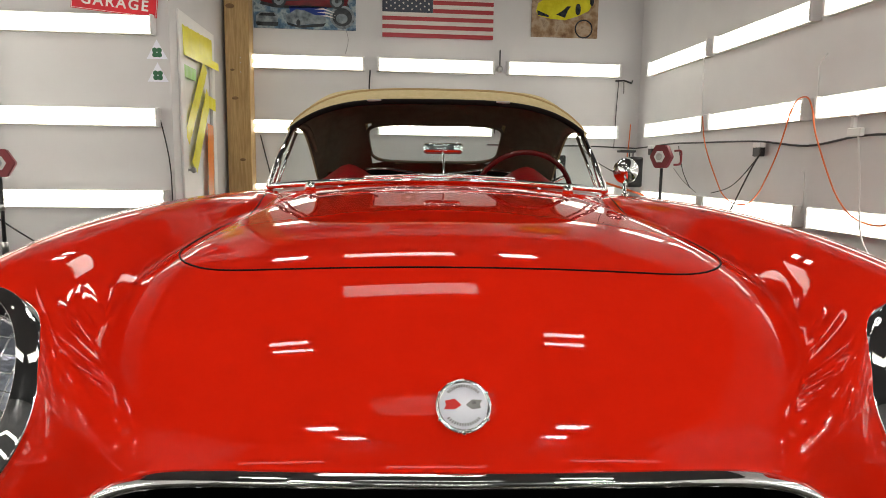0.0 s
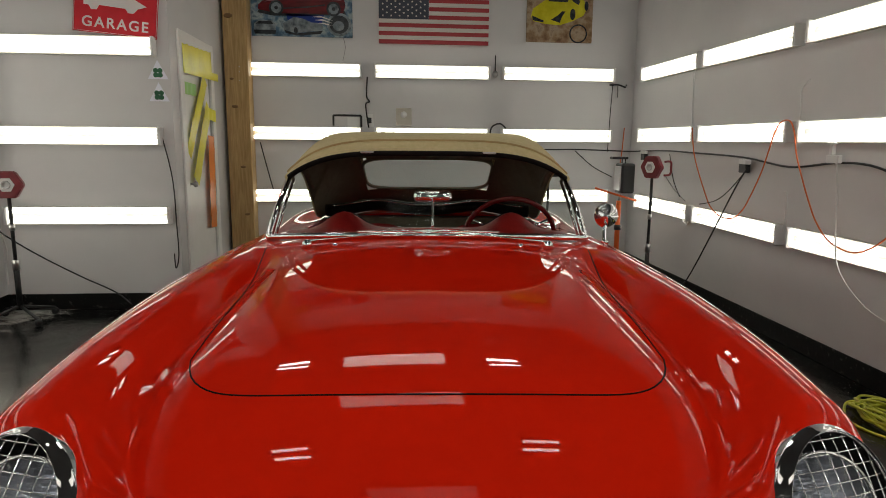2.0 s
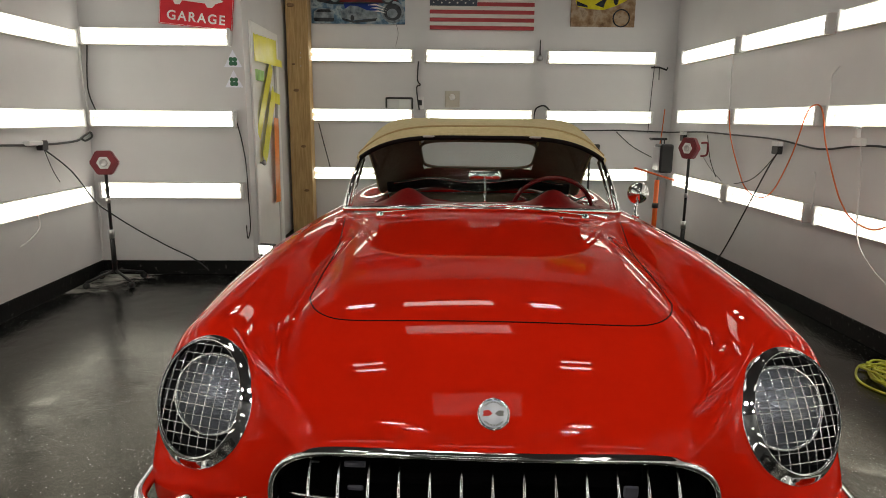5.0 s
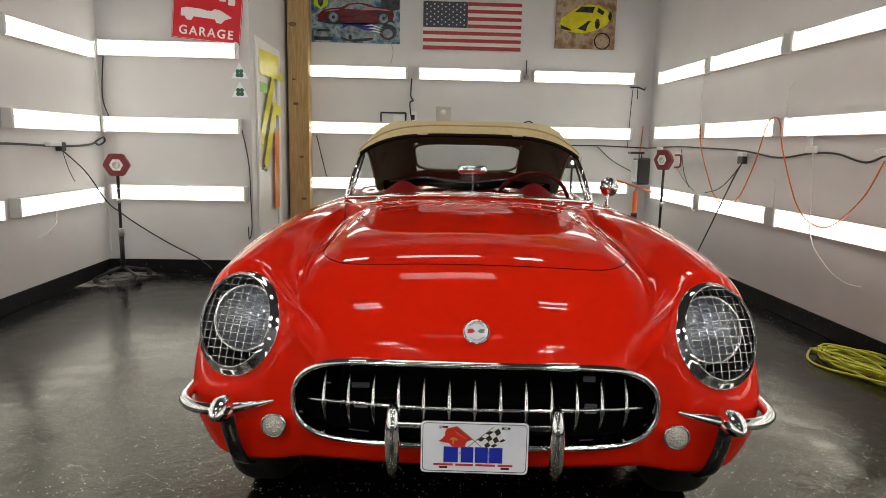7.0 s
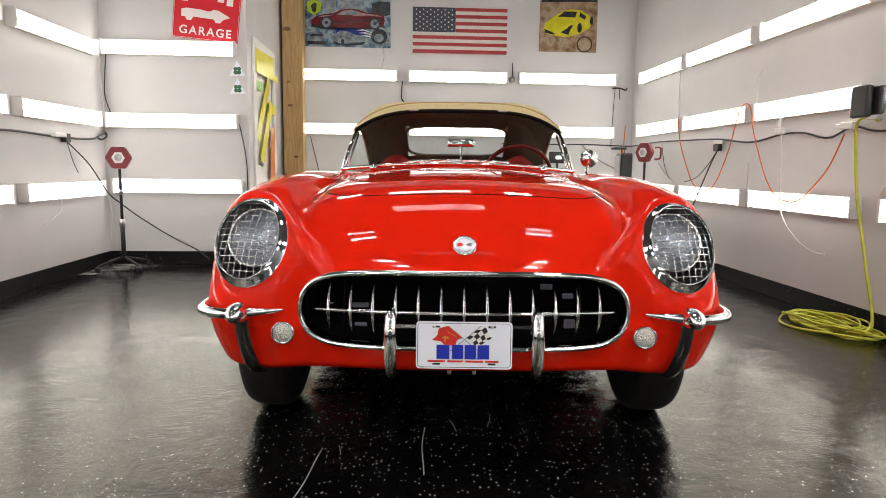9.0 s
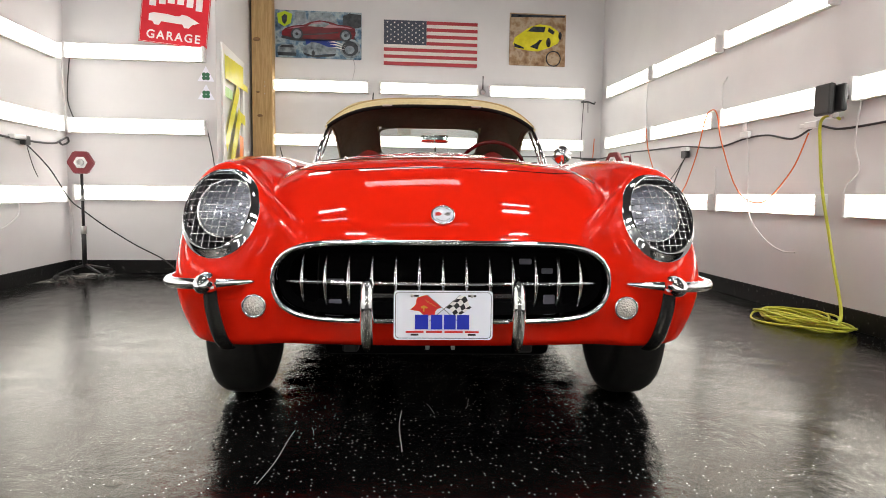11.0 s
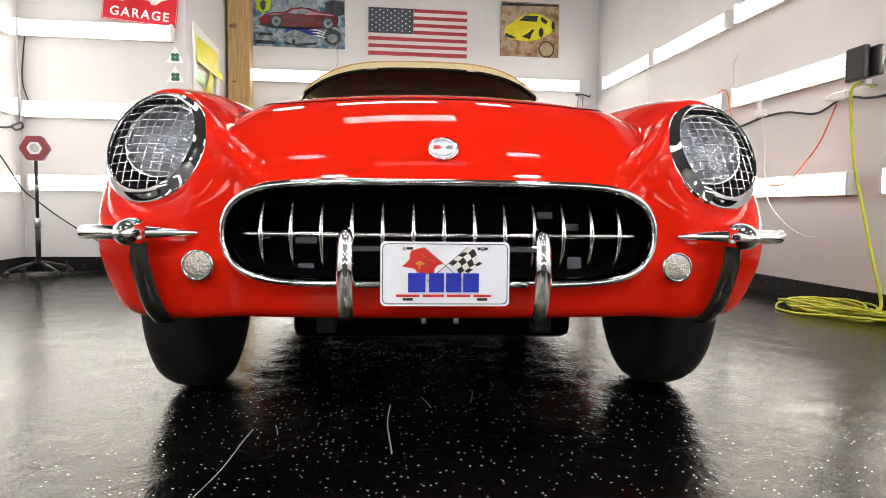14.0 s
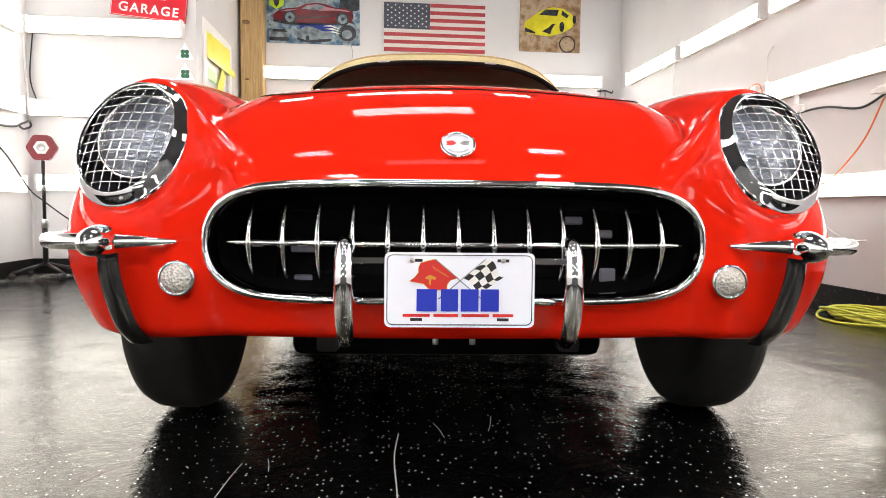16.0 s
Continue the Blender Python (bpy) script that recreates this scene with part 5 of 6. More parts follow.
shape("yellow_car", yellow, [(-0.32, -0.06), (-0.30, 0.02), (-0.20, 0.09), (-0.10, 0.16), (0.02, 0.195), (0.16, 0.18), (0.26, 0.12), (0.30, 0.04), (0.26, -0.04), (0.14, -0.10), (0.0, -0.145), (-0.16, -0.135), (-0.29, -0.11)], ART_YELLOW, 1, label="yellow car shape")
shape("screen", yellow, [(-0.14, 0.10), (-0.06, 0.165), (0.10, 0.165), (0.08, 0.095)], ART_DARK, 2)
shape("side_window", yellow, [(0.13, 0.11), (0.14, 0.16), (0.22, 0.11), (0.20, 0.07)], ART_DARK, 2)
shape("air_duct", yellow, [(-0.10, -0.09), (-0.02, -0.04), (0.02, 0.0), (0.06, 0.0), (0.02, -0.06), (0.0, -0.12)], ART_DARK, 2)
shape("front_wheel", yellow, disc(0.06, 16, 0.5), ART_DARK, 2, 1.0, (0.14, -0.03))
shape("rear_wheel", yellow, disc(0.05, 16, 0.45), ART_DARK, 2, 1.0, (0.29, 0.06))
shape("splitter", yellow, [(-0.31, -0.05), (-0.18, -0.10), (-0.18, -0.12), (-0.30, -0.10)], ART_DARK, 2)
shape("round_mark", yellow, disc(0.10, 24), ART_DARK, 0, 1.0, (0.21, -0.23))
shape("round_mark", yellow, disc(0.085, 24), BROWN_ART, 1, 1.0, (0.21, -0.23))
shape("dark_strip", yellow, [(-0.35, 0.27), (-0.35, 0.31), (0.35, 0.31), (0.35, 0.29)], ART_DARK, 0)

# red tin sign, leaning a little
sign = empty("garage_sign", pose(-2.135, STEP - 0.03, 2.165, -2, 5.5, 0), "red tin sign with white lettering and a car outline", "sign")
box("sheet", (-0.31, -0.004, 0.0), (0.31, 0, 0.80), TIN_RED, sign, 0.0015)
edge = [(-0.303, -0.0055, 0.007), (0.303, -0.0055, 0.007), (0.303, -0.0055, 0.793), (-0.303, -0.0055, 0.793)]
tube("border", edge, 0.003, WHITE_INK, sign, 4, True, "thin white border")
lettering("word", "GARAGE", 0.108, WHITE_INK, sign, pose(0, -0.006, 0.075, 90, 0, 0), 1.25, 0.002)
race = [(-0.235, 0.20), (-0.235, 0.265), (-0.19, 0.28), (-0.06, 0.278), (0.0, 0.268), (0.04, 0.272), (0.06, 0.29), (0.11, 0.285), (0.16, 0.262), (0.225, 0.23), (0.16, 0.205), (0.13, 0.17), (0.09, 0.17), (0.07, 0.20), (-0.12, 0.205), (-0.14, 0.17), (-0.18, 0.17), (-0.20, 0.20)]
part("car_outline", prism_bm(race, 0.001, pose(0, -0.0055, 0)), WHITE_INK, sign, "white racing car outline")
for q, (x, z0, z1) in enumerate(((-0.21, 0.34, 0.53), (-0.125, 0.365, 0.56), (-0.045, 0.38, 0.575), (0.04, 0.38, 0.575), (0.125, 0.365, 0.56), (0.21, 0.34, 0.53))):
    box("white_bar", (x - 0.03, -0.0065, z0), (x + 0.03, -0.004, z1), WHITE_INK, sign, 0.0)

for z in (1.905, 1.735):
    tri_sign = empty("triangle_sticker", pose(-1.845, STEP - 0.001, z), "white triangle with a green four-leaf clover", "sticker", "clover triangles beside the door")
    part("triangle", prism_bm([(-0.078, -0.062), (0.078, -0.062), (0.0, 0.083)], 0.002, pose(0, -0.002, 0)), ENAMEL, tri_sign)
    for ax, az in ((-1, -1), (1, -1), (-1, 1), (1, 1)):
        part("clover_leaf", prism_bm([(ax * 0.017 + x, -0.014 + az * 0.017 + zz) for x, zz in disc(0.0195, 12)], 0.001, pose(0, -0.003, 0)), GREEN_INK, tri_sign)
    box("clover_stem", (-0.003, -0.0032, -0.048), (0.003, -0.002, -0.014), GREEN_INK, tri_sign)


# ---- work lamps on stands ----
def hex_lamp(name, m, height, head_turn, label):
    """A hexagonal lamp on a wheeled stand; its foot at the origin."""
    st = empty(name, m, label, "work lamp", "hexagonal work lamps on stands")
    tube("lower_pole", [(0, 0, 0.10), (0, 0, 0.45)], 0.020, POLE, st, 14, False, "thick black lower pole")
    tube("upper_pole", [(0, 0, 0.44), (0, 0, height - 0.10)], 0.013, POLE, st, 12)
    lathe("clamp", [(0.026, 0.40), (0.026, 0.47), (0.015, 0.475)], STEEL, st, None, 14, "silver clamp collar")
    lathe("clamp", [(0.020, 0.70), (0.020, 0.74), (0.014, 0.745)], STEEL, st, None, 14, "silver clamp collar")
    for q in range(4):
        t = radians(45 + 90 * q)
        tube("leg", [(0, 0, 0.12), (0.14 * math.cos(t), 0.14 * math.sin(t), 0.085), (0.25 * math.cos(t), 0.25 * math.sin(t), 0.055)], 0.012, POLE, st, 8)
        lathe("caster", [(0.0005, -0.012), (0.026, -0.012), (0.028, 0.0), (0.026, 0.012), (0.0005, 0.012)], POLE, st, pose(0.25 * math.cos(t), 0.25 * math.sin(t), 0.028, 90, 0, 20 * q), 14)
    head = empty("lamp_head", pose(0, 0, height, 0, 0, head_turn), "", "")
    head.parent = st
    bm = bmesh.new()
    six_ = [(0.114 * math.cos(radians(60 * q)), 0.114 * math.sin(radians(60 * q))) for q in range(6)]
    prism_bm(six_, 0.056, pose(0, -0.035, 0), bm)
    bmesh.ops.bevel(bm, geom=bm.edges[:], offset=0.008, segments=2, affect="EDGES")
    part("hex_shell", bm, HEX_RED, head, "dark red hexagonal shell")
    part("face_plate", prism_bm([(0.056 * math.cos(radians(60 * q)), 0.056 * math.sin(radians(60 * q))) for q in range(6)], 0.004, pose(0, -0.040, 0)), PLASTIC_WHITE, head, "pale hexagonal face plate")
    lathe("lens", [(0.031, 0), (0.031, 0.008), (0.025, 0.010), (0.018, 0.004), (0.0005, 0.003)], STEEL, head, pose(0, -0.040, 0, 90, 0, 0), 24, "silver round lens")
    if abs(head_turn) > 20:
        tube("handle", curve_points([(0.10, 0.035, 0.05), (0.12, 0.09, 0.05), (0.12, 0.10, 0.0), (0.12, 0.09, -0.06), (0.10, 0.035, -0.07)], 5), 0.010, HEX_RED, head, 8)
    return st


hex_lamp("hex_work_lamp", pose(-2.85, 4.15, 0, 0, 0, 8), 1.04, 4, "dark red hexagonal work lamp on a black caster stand")
hex_lamp("hex_work_lamp", pose(2.31, 4.76, 0, 0, 0, -10), 1.17, -52, "dark red hexagonal work lamp turned away on a black stand")

stand = empty("flood_lamp_stand", pose(2.29, 5.5, 0), "orange tripod with a black flood lamp", "work lamp")
tube("mast", [(0, 0, 0.10), (0, 0, 0.80)], 0.026, ORANGE, stand, 14, False, "orange mast")
lathe("knob", [(0.036, 0.50), (0.036, 0.55), (0.026, 0.555)], POLE, stand, None, 12)
for q in range(3):
    t = radians(-60 + 120 * q)
    tube("leg", [(0, 0, 0.20), (0.42 * math.cos(t), 0.42 * math.sin(t), 0.02)], 0.013, ORANGE, stand, 8, False, "orange tripod leg")
tube("crossbar", [(-0.26, -0.02, 0.93), (0.18, 0.0, 0.80)], 0.011, ORANGE, stand, 8, False, "orange crossbar")
tube("neck", [(0, 0, 0.80), (0.02, 0, 0.90)], 0.012, STEEL, stand, 8)
part("lamp_housing", box_bm((-0.02, -0.10, 0.88), (0.12, 0.10, 1.18), 0.02, None, 2), POLE, stand, "black finned lamp housing")
box("lamp_glass", (-0.035, -0.085, 0.91), (-0.021, 0.085, 1.15), STEEL, stand, 0.003, "silver lamp face")
box("carry_handle", (-0.10, -0.05, 1.22), (0.06, 0.05, 1.245), POLE, stand, 0.006)
for y in (-0.045, 0.045):
    tube("handle_post", [(0.03, y, 1.17), (0.03, y, 1.23)], 0.006, POLE, stand, 6)


def floor_lamp(m, size, label, tall=0.0, lit=0.82):
    fl = empty("led_work_lamp", m, label, "work lamp")
    part("lamp_case", box_bm((-size, -0.03, tall + 0.03), (size, 0.03, tall + 0.03 + size * 1.3), 0.012, None, 2), POLE, fl, "black case")
    mid_z = tall + 0.03 + size * 0.65
    box("led_panel", (-size * lit, -0.036, mid_z - size * 0.6 * lit), (size * lit, -0.031, mid_z + size * 0.6 * lit), LED, fl, 0.0, "glowing LED panel")
    if tall > 0.5:
        tube("pole", [(0, 0.0, 0.05), (0, 0.0, tall + 0.04)], 0.012, POLE, fl, 8)
        for q in range(3):
            t = radians(90 + 120 * q)
            tube("leg", [(0, 0, 0.22), (0.3 * math.cos(t), 0.3 * math.sin(t), 0.01)], 0.009, POLE, fl, 6)
        return fl
    for s in (-1, 1):
        tube("foot", [(s * size * 0.8, -0.09, 0.008), (s * size * 0.8, 0.0, 0.012), (s * size * 0.8, 0.09, 0.008)], 0.008, POLE, fl, 6)
        tube("upright", [(s * size * 0.8, 0.0, 0.012), (s * size * 0.8, 0.0, tall + 0.06)], 0.008, POLE, fl, 6)
    return fl


floor_lamp(pose(-1.56, 4.24, 0, 0, 0, -14), 0.075, "small lit LED work lamp standing low by the wall", 0.21)
# the small glowing panel here stands for a glint on the lamp's glass
floor_lamp(pose(1.50, 5.3, 0, 0, 0, 14), 0.10, "work lamp on a thin tripod, small glowing panel for its glint", 1.02, 0.25)

# black hanging lamp on the side wall
hang = empty("wall_flood_lamp", pose(RIGHT, 1.76, 1.40, 0, 0, 0), "black flood lamp hung on the wall beside the shop lights", "work lamp")
part("lamp_case", box_bm((-0.21, -0.02, -0.09), (-0.17, 0.13, 0.10), 0.015, None, 2), POLE, hang, "worn black square case")
part("lamp_back", box_bm((-0.165, -0.07, -0.075), (-0.13, 0.06, 0.09), 0.012, None, 2), POLE, hang)
tube("bracket", [(-0.15, 0.0, 0.0), (-0.06, 0.0, 0.02), (0.0, 0.0, 0.02)], 0.012, POLE, hang, 8)


# ---- cords, plugs and hose ----
def cord(name, pts, r, material, label, category="cable", steps=8):
    ob = tube(name, curve_points(pts, steps), r, material, None, 7)
    return tagged(ob, label, category)


def along_right(pts, x=2.685):
    return [(x, y, z) for y, z in pts]


cord("power_cable", [(1.0, 6.305, 1.30), (1.70, 6.30, 1.30), (2.08, 6.30, 1.305), (2.60, 6.29, 1.29), (2.68, 6.20, 1.29), (2.685, 5.4, 1.31), (2.685, 4.78, 1.30), (2.685, 3.95, 1.28), (2.685, 3.37, 1.23), (2.685, 2.93, 1.27), (2.685, 2.65, 1.27), (2.685, 2.35, 1.22), (2.685, 2.11, 1.28), (2.685, 1.85, 1.24), (2.685, 1.2, 1.26)], 0.0075, BLACK_CORD, "thick black power cable strung along the wall")
cord("extension_cord", along_right([(4.68, 1.52), (4.63, 1.33), (4.53, 1.165), (4.36, 0.96), (4.26, 0.865), (4.10, 0.804), (3.91, 0.81), (3.78, 0.887), (3.69, 1.0), (3.58, 1.175), (3.51, 1.336), (3.464, 1.452), (3.40, 1.53), (3.30, 1.535), (3.24, 1.452), (3.20, 1.32), (3.125, 1.18), (3.02, 1.01), (2.93, 0.895), (2.80, 0.80), (2.61, 0.765), (2.47, 0.81), (2.348, 0.898), (2.209, 1.033), (2.09, 1.233)], 2.615), 0.0052, ORANGE_CORD, "orange extension cord hung in loops over the lights")
cord("lamp_cord", along_right([(4.816, 2.12), (4.83, 1.965), (4.825, 1.72), (4.79, 1.50), (4.78, 1.44)], 2.67), 0.0075, WHITE_CORD, "white lamp cord down the wall")
cord("lamp_cord", along_right([(3.22, 1.80), (3.29, 1.74), (3.283, 1.635), (3.287, 1.508), (3.29, 1.44)], 2.67), 0.005, WHITE_CORD, "white lamp cord down the wall")
cord("lamp_cord", along_right([(3.37, 1.06), (3.345, 1.04), (3.333, 0.862), (3.36, 0.77), (3.41, 0.75)], 2.67), 0.006, WHITE_CORD, "white lamp cord down the wall")
cord("lamp_cord", along_right([(4.72, 0.78), (4.71, 0.70), (4.74, 0.66), (4.82, 0.67), (4.84, 0.735), (4.80, 0.80)], 2.66), 0.006, WHITE_CORD, "looped white lamp cord")
cord("thin_cord", along_right([(5.27, 1.07), (5.15, 1.0), (5.03, 0.942), (4.81, 0.86)], 2.66), 0.004, GREY_INK, "thin grey cord on the wall")
cord("tool_cord", [(2.64, 3.80, 1.21), (2.61, 3.90, 1.04), (2.58, 4.12, 0.68), (2.56, 4.45, 0.22), (2.50, 4.6, 0.02)], 0.006, BLACK_CORD, "black tool cord hanging to the floor")
cord("tool_cord", [(2.64, 3.80, 1.20), (2.62, 4.0, 1.02), (2.62, 4.2, 0.92), (2.60, 4.42, 0.87)], 0.004, BLACK_CORD, "thin black cord joined to the orange cord")
cord("tool_cord", [(2.66, 5.2, 1.28), (2.62, 5.0, 1.05), (2.60, 4.80, 0.90)], 0.004, BLACK_CORD, "thin black cord on the wall")
cord("pigtail_cord", [(2.66, 2.88, 1.30), (2.64, 2.81, 1.06), (2.60, 2.73, 0.83), (2.59, 2.66, 0.65), (2.62, 2.51, 0.50), (2.65, 2.36, 0.43), (2.66, 2.22, 0.43)], 0.005, WHITE_CORD, "white cord ending in a loose curl")
cord("pigtail_cord", [(2.68, 1.72, 1.42), (2.67, 1.74, 1.15), (2.66, 1.68, 0.98), (2.66, 1.78, 0.88), (2.66, 1.79, 0.76), (2.67, 1.70, 0.72)], 0.005, WHITE_CORD, "white cord in loose curls")
cord("orange_strap", [(2.60, 6.28, 1.55), (2.58, 6.26, 1.30), (2.54, 6.22, 1.05)], 0.006, ORANGE_CORD, "orange cord in the corner")
cord("lamp_cord", [(2.05, 6.30, 1.29), (2.25, 6.28, 1.12), (2.46, 6.2, 1.0)], 0.005, BLACK_CORD, "black cord running to the flood lamp")

# plugs along the cable
for y, z in ((3.86, 1.22), (5.79, 1.26)):
    pl = empty("power_outlet", pose(2.66, y, z), "black and white multi-way power outlet", "outlet")
    box("socket_block", (-0.03, -0.05, -0.055), (0.012, 0.05, 0.045), POLE, pl, 0.006)
    box("plug", (-0.045, -0.07, 0.01), (0.0, 0.03, 0.045), PLASTIC_WHITE, pl, 0.005)
pl = empty("power_outlet", pose(2.66, 2.12, 1.285), "white plug with a cable joined to the hose hook", "outlet")
box("plug", (-0.03, -0.08, -0.02), (0.01, 0.05, 0.025), PLASTIC_WHITE, pl, 0.006)
box("plug_pin_cap", (-0.025, 0.05, -0.012), (0.005, 0.10, 0.016), PLASTIC_WHITE, pl, 0.004)
pl = empty("power_outlet", pose(2.66, 2.90, 1.30), "white cable tap on the cable", "outlet")
box("tap_body", (-0.02, -0.06, -0.03), (0.015, 0.05, 0.02), PLASTIC_WHITE, pl, 0.006)
box("tap_arm", (-0.02, 0.0, 0.02), (0.01, 0.025, 0.085), PLASTIC_WHITE, pl, 0.004)
box("tap_cap", (-0.02, -0.02, 0.085), (0.01, 0.05, 0.098), PLASTIC_WHITE, pl, 0.003)

# air hose, hung from the wall and coiled on the floor
hose = empty("air_hose", pose(2.48, 1.88, 0), "lime green air hose coiled on the floor", "hose")
rng = random.Random(4)
for q in range(13):
    pts = []
    ph_, rx, ry = rng.uniform(0, 6.28), rng.uniform(0.09, 0.20), rng.uniform(0.20, 0.36)
    dx, dy, h0 = rng.uniform(-0.05, 0.05), rng.uniform(-0.05, 0.05), 0.009 + 0.004 * q
    lean = rng.uniform(-0.12, 0.12)
    for k_ in range(44):
        t = 2 * math.pi * k_ / 44
        u = dx + rx * math.cos(t + 0.3) * (1 + 0.12 * math.sin(3 * t + ph_))
        v = dy + ry * math.sin(t) * (1 + 0.09 * math.sin(2 * t + ph_))
        pts.append((u + lean * v, v - lean * u, max(0.0072, h0 + 0.014 * math.sin(2 * t + ph_))))
    tube("hose_loop", pts, 0.0070, HOSE, hose, 8, True)
tube("hose_drop", curve_points([(0.19, -0.0, 1.30), (0.13, 0.0, 1.325), (0.10, 0.05, 1.29), (0.11, 0.06, 1.15), (0.115, 0.02, 0.86), (0.12, -0.05, 0.61), (0.125, -0.12, 0.37), (0.11, -0.22, 0.12), (0.06, -0.25, 0.05), (-0.05, -0.22, 0.04)], 8), 0.0095, HOSE, hose, 9, False, "length of hose down from the wall")
hook = empty("hose_hook", pose(2.69, 1.88, 1.31), "steel hook with a white coupling on the wall", "hook")
tube("hook_arm", [(0.0, 0, 0), (-0.06, 0, 0), (-0.10, 0, 0.02)], 0.008, STEEL, hook, 8)
box("coupling", (-0.09, -0.02, 0.0), (-0.04, 0.10, 0.03), PLASTIC_WHITE, hook, 0.006)

# left side cords
cord("power_cable", [(-3.115, 1.0, 1.25), (-3.115, 2.3, 1.20), (-3.115, 3.0, 1.22), (-3.11, 3.7, 1.20), (-3.11, 4.2, 1.21), (-3.10, 4.34, 1.25), (-3.09, 4.43, 1.28), (-3.09, 4.45, 1.24), (-3.10, 4.36, 1.21), (-3.10, 4.30, 1.23)], 0.009, BLACK_CORD, "black power cable knotted in the corner")
cord("lamp_cord", [(-3.10, 3.72, 1.18), (-3.05, 4.0, 0.98), (-2.97, 4.16, 0.72), (-2.87, 4.18, 0.62), (-2.72, 4.3, 0.46), (-2.50, 4.42, 0.28), (-2.28, 4.46, 0.15), (-2.15, 4.44, 0.05)], 0.006, BLACK_CORD, "black lamp cord slung from the wall to the floor")
cord("thin_cord", [(-3.10, 3.74, 1.18), (-3.105, 3.84, 1.0), (-3.105, 3.92, 0.90)], 0.003, BLACK_CORD, "thin black cord end")
cord("lamp_cord", [(-3.10, 4.40, 2.0), (-3.10, 4.42, 1.69), (-3.09, 4.44, 1.42)], 0.006, WHITE_CORD, "white lamp cord in the corner")
cord("lamp_cord", [(-3.07, 4.485, 2.02), (-3.10, 4.485, 1.66), (-3.05, 4.48, 1.47)], 0.005, BLACK_CORD, "black lamp cord in the corner")
cord("lamp_cord", [(-3.06, 4.35, 0.70), (-3.08, 4.46, 0.50), (-3.10, 4.47, 0.35), (-3.09, 4.45, 0.22)], 0.005, WHITE_CORD, "white lamp cord hanging loose")
cord("lamp_cord", [(-1.84, 4.48, 1.40), (-1.80, 4.485, 1.2), (-1.775, 4.485, 1.0), (-1.77, 4.485, 0.73), (-1.765, 4.48, 0.45), (-1.79, 4.47, 0.34), (-1.80, 4.48, 0.46)], 0.005, BLACK_CORD, "black lamp cord beside the lights")
cord("pigtail_cord", [(-3.02, 3.45, 0.70), (-3.04, 3.48, 0.60), (-3.08, 3.40, 0.52), (-3.10, 3.33, 0.49)], 0.005, WHITE_CORD, "white cord end under the light")
pl = empty("power_outlet", pose(-3.09, 3.72, 1.20), "white and black wall outlet", "outlet")
box("socket_block", (-0.03, -0.04, -0.04), (0.02, 0.04, 0.035), POLE, pl, 0.006)
box("plug", (-0.03, -0.20, 0.0), (0.025, -0.03, 0.035), PLASTIC_WHITE, pl, 0.006)

# back wall bits
cord("lamp_cord", [(-0.27, 6.30, 2.06), (-0.28, 6.30, 1.86), (-0.25, 6.29, 1.80), (-0.29, 6.29, 1.76), (-0.26, 6.30, 1.52)], 0.008, BLACK_CORD, "black lamp cord with a knot")
cord("lamp_cord", [(-1.42, 6.27, 1.36), (-1.36, 6.27, 1.1), (-1.30, 6.29, 0.84)], 0.006, BLACK_CORD, "black lamp cord between the lights")
cord("lamp_cord", [(1.07, 6.28, 1.42), (1.09, 6.27, 1.54), (1.18, 6.27, 1.58), (1.25, 6.28, 1.53)], 0.009, BLACK_CORD, "black lamp cord looped over a light")
cord("lamp_cord", [(2.45, 6.30, 2.04), (2.44, 6.31, 1.7), (2.43, 6.31, 1.28)], 0.004, BLACK_CORD, "thin cord down the wall")
cord("picture_wire", [(-0.52, 6.31, 2.46), (-0.50, 6.31, 2.36), (-0.53, 6.31, 2.22)], 0.003, GREY_INK, "thin wire under the picture")
hk = empty("wall_hook", pose(2.46, BACK, 2.0), "small black metal wall hook", "hook")
tube("hook_arm", [(-0.04, 0, 0.02), (0.04, -0.05, 0.02), (0.12, -0.06, -0.01), (0.13, -0.06, 0.02)], 0.010, POLE, hk, 7)
tube("hook_tail", [(0.04, -0.04, 0.02), (0.045, -0.04, -0.12)], 0.005, POLE, hk, 6)
br = empty("wall_bracket", pose(-0.49, BACK, 1.6), "black metal wall bracket frame", "bracket")
for a_, b_ in (((-0.15, -0.02, -0.06), (-0.15, -0.02, 0.05)), ((-0.15, -0.02, 0.05), (0.15, -0.02, 0.05)), ((0.15, -0.02, 0.05), (0.15, -0.02, -0.08))):
    tube("bar", [a_, b_], 0.011, POLE, br, 6)
box("paper", (0.0, -0.006, -0.07), (0.13, -0.001, 0.03), PLASTIC_WHITE, br, 0.0, "white card")
sw = empty("wall_switch", pose(-0.25, BACK, 1.60), "white wall switch plate", "switch")
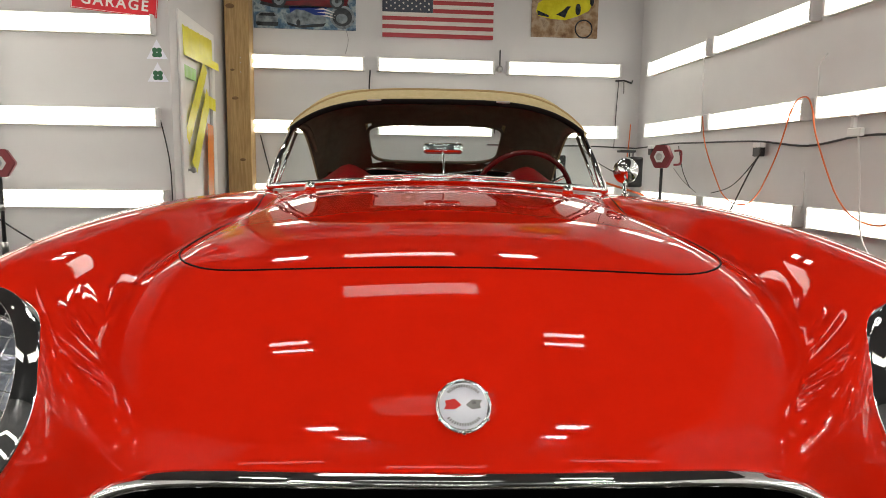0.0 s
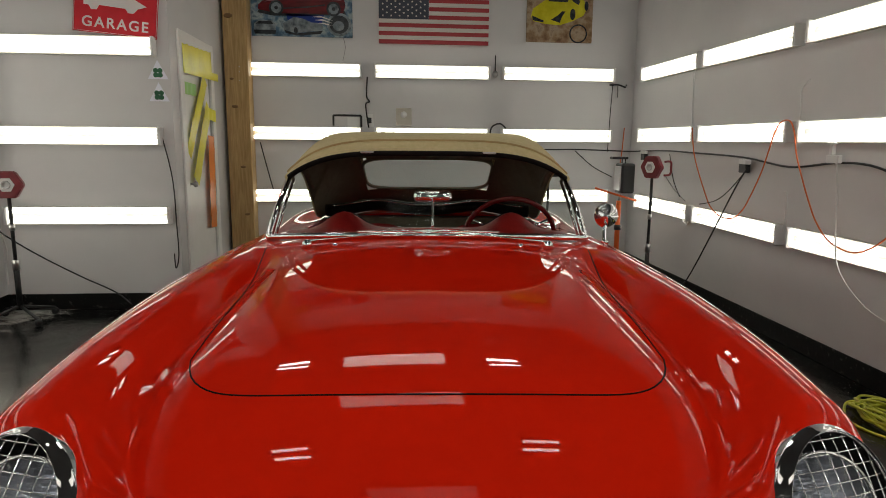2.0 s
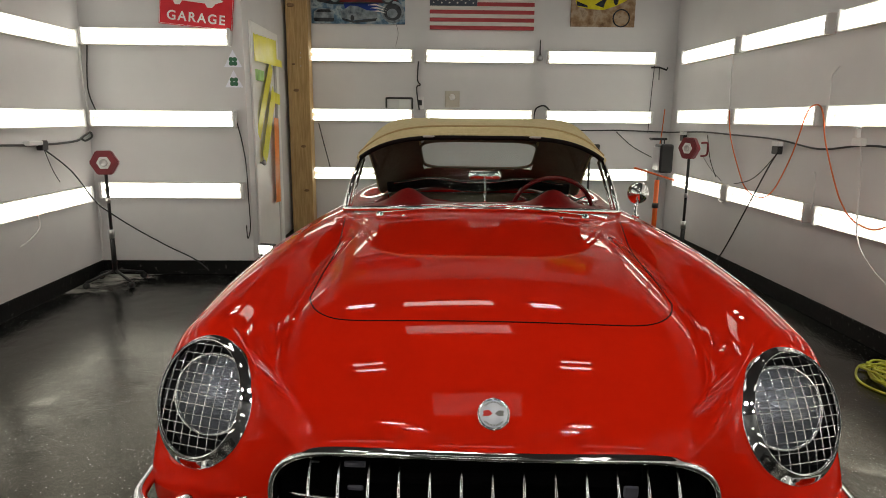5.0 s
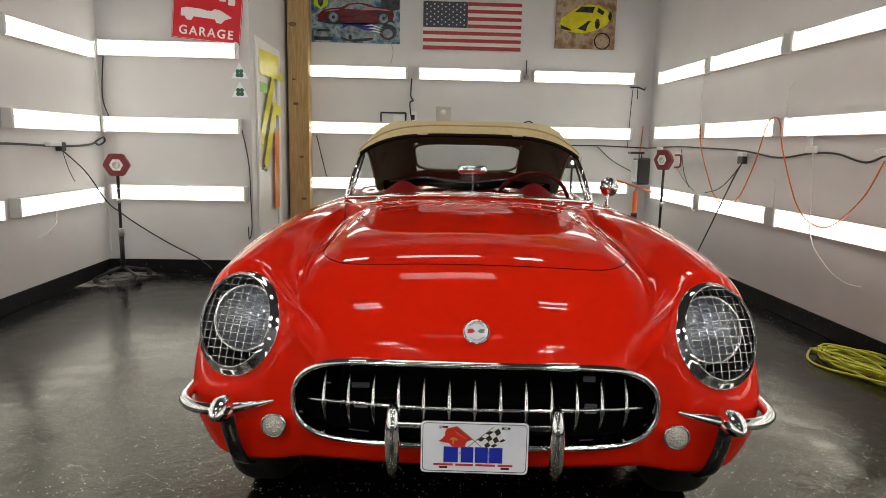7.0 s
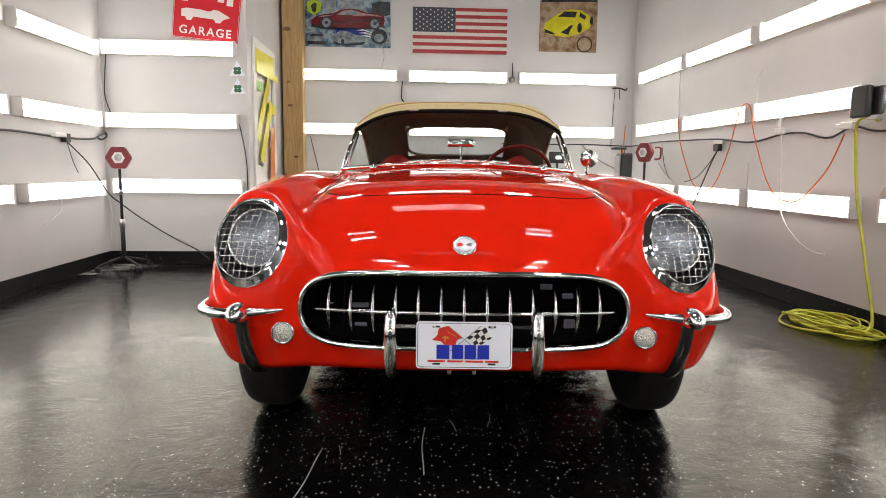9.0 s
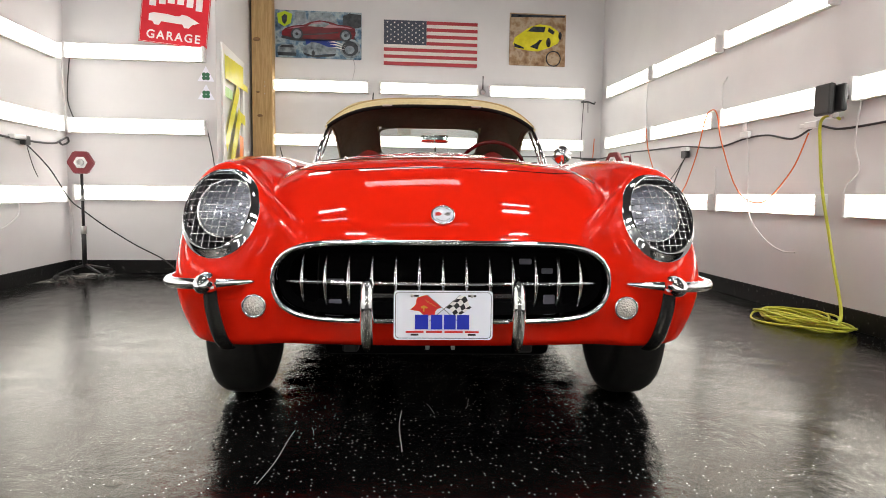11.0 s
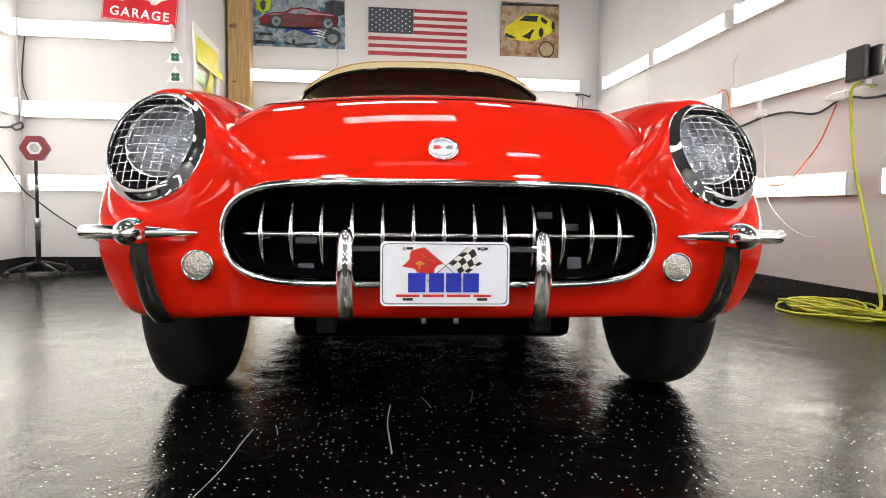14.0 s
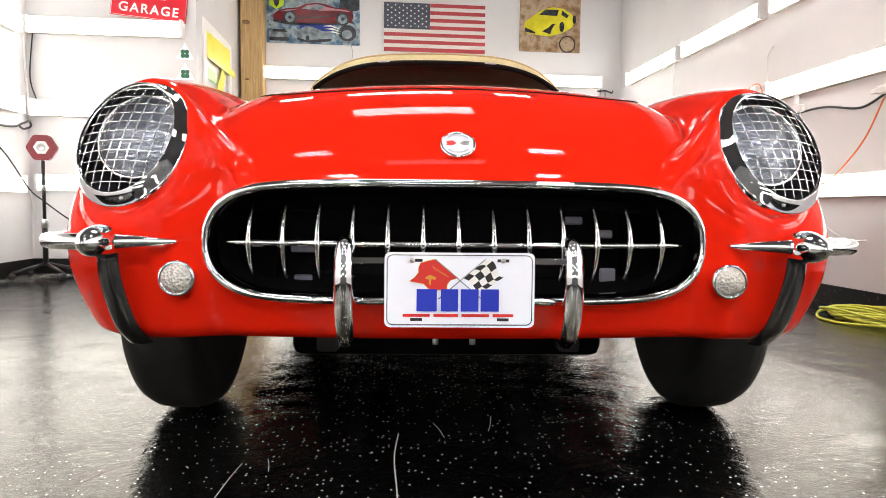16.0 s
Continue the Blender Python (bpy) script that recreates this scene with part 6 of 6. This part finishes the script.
box("plate", (-0.045, -0.008, -0.07), (0.045, 0, 0.07), PLASTIC_WHITE, sw, 0.003)
box("toggle", (-0.02, -0.02, -0.03), (0.02, -0.008, 0.03), POLE, sw, 0.002)
tb = empty("thermostat_box", pose(0.12, BACK, 1.645), "beige wall thermostat box with a dial", "thermostat")
box("case", (-0.085, -0.05, -0.095), (0.085, 0, 0.09), mat("beige_plastic", (0.5, 0.47, 0.40), 0.5), tb, 0.006)
lathe("dial", [(0.035, 0), (0.033, 0.012), (0.0005, 0.014)], PLASTIC_WHITE, tb, pose(0, -0.05, 0.02, 90, 0, 0), 20, "pale dial")
ft = empty("junction_fitting", pose(1.12, BACK, 2.11), "grey round cable fitting between the lights", "fitting")
lathe("cap", [(0.035, 0), (0.035, 0.03), (0.02, 0.05), (0.0005, 0.05)], STEEL, ft, pose(0, 0, 0, 90, 0, 0), 16)
tube("stem", [(0, -0.02, 0.02), (0, -0.02, 0.20)], 0.006, POLE, ft, 6)

# scratches in the floor coating
SCRATCH = mat("bare_scratch", (0.4, 0.4, 0.38), 0.5)
for x0, y0, x1, y1, w in ((-0.121, 0.40, -0.137, 0.02, 0.0028), (-0.478, 0.225, -0.536, -0.17, 0.002), (-0.429, 0.25, -0.414, 0.175, 0.0014), (-0.02, 0.47, 0.0, 0.36, 0.0016), (0.15, 0.52, 0.12, 0.40, 0.0014)):
    d = Vector((x1 - x0, y1 - y0, 0))
    side = Vector((-d.y, d.x, 0)).normalized() * w / 2
    pts = [Vector((x0, y0, 0)) + d * t + Vector((0.014 * d.length * math.sin(5 * t + x0 * 30), 0, 0)) for t in np.linspace(0, 1, 12)]
    verts = [p + side * sgn + Vector((0, 0, h)) for p in pts for sgn, h in ((-1, -0.002), (-1, 0.0006), (1, 0.0006), (1, -0.002))]
    faces = [(i * 4 + k, i * 4 + k + 1, i * 4 + k + 5, i * 4 + k + 4) for i in range(11) for k in range(3)]
    tagged(mesh_object("floor_scratch", verts, faces, SCRATCH), "pale scratch worn into the floor coating", "scratch", kind="structure")
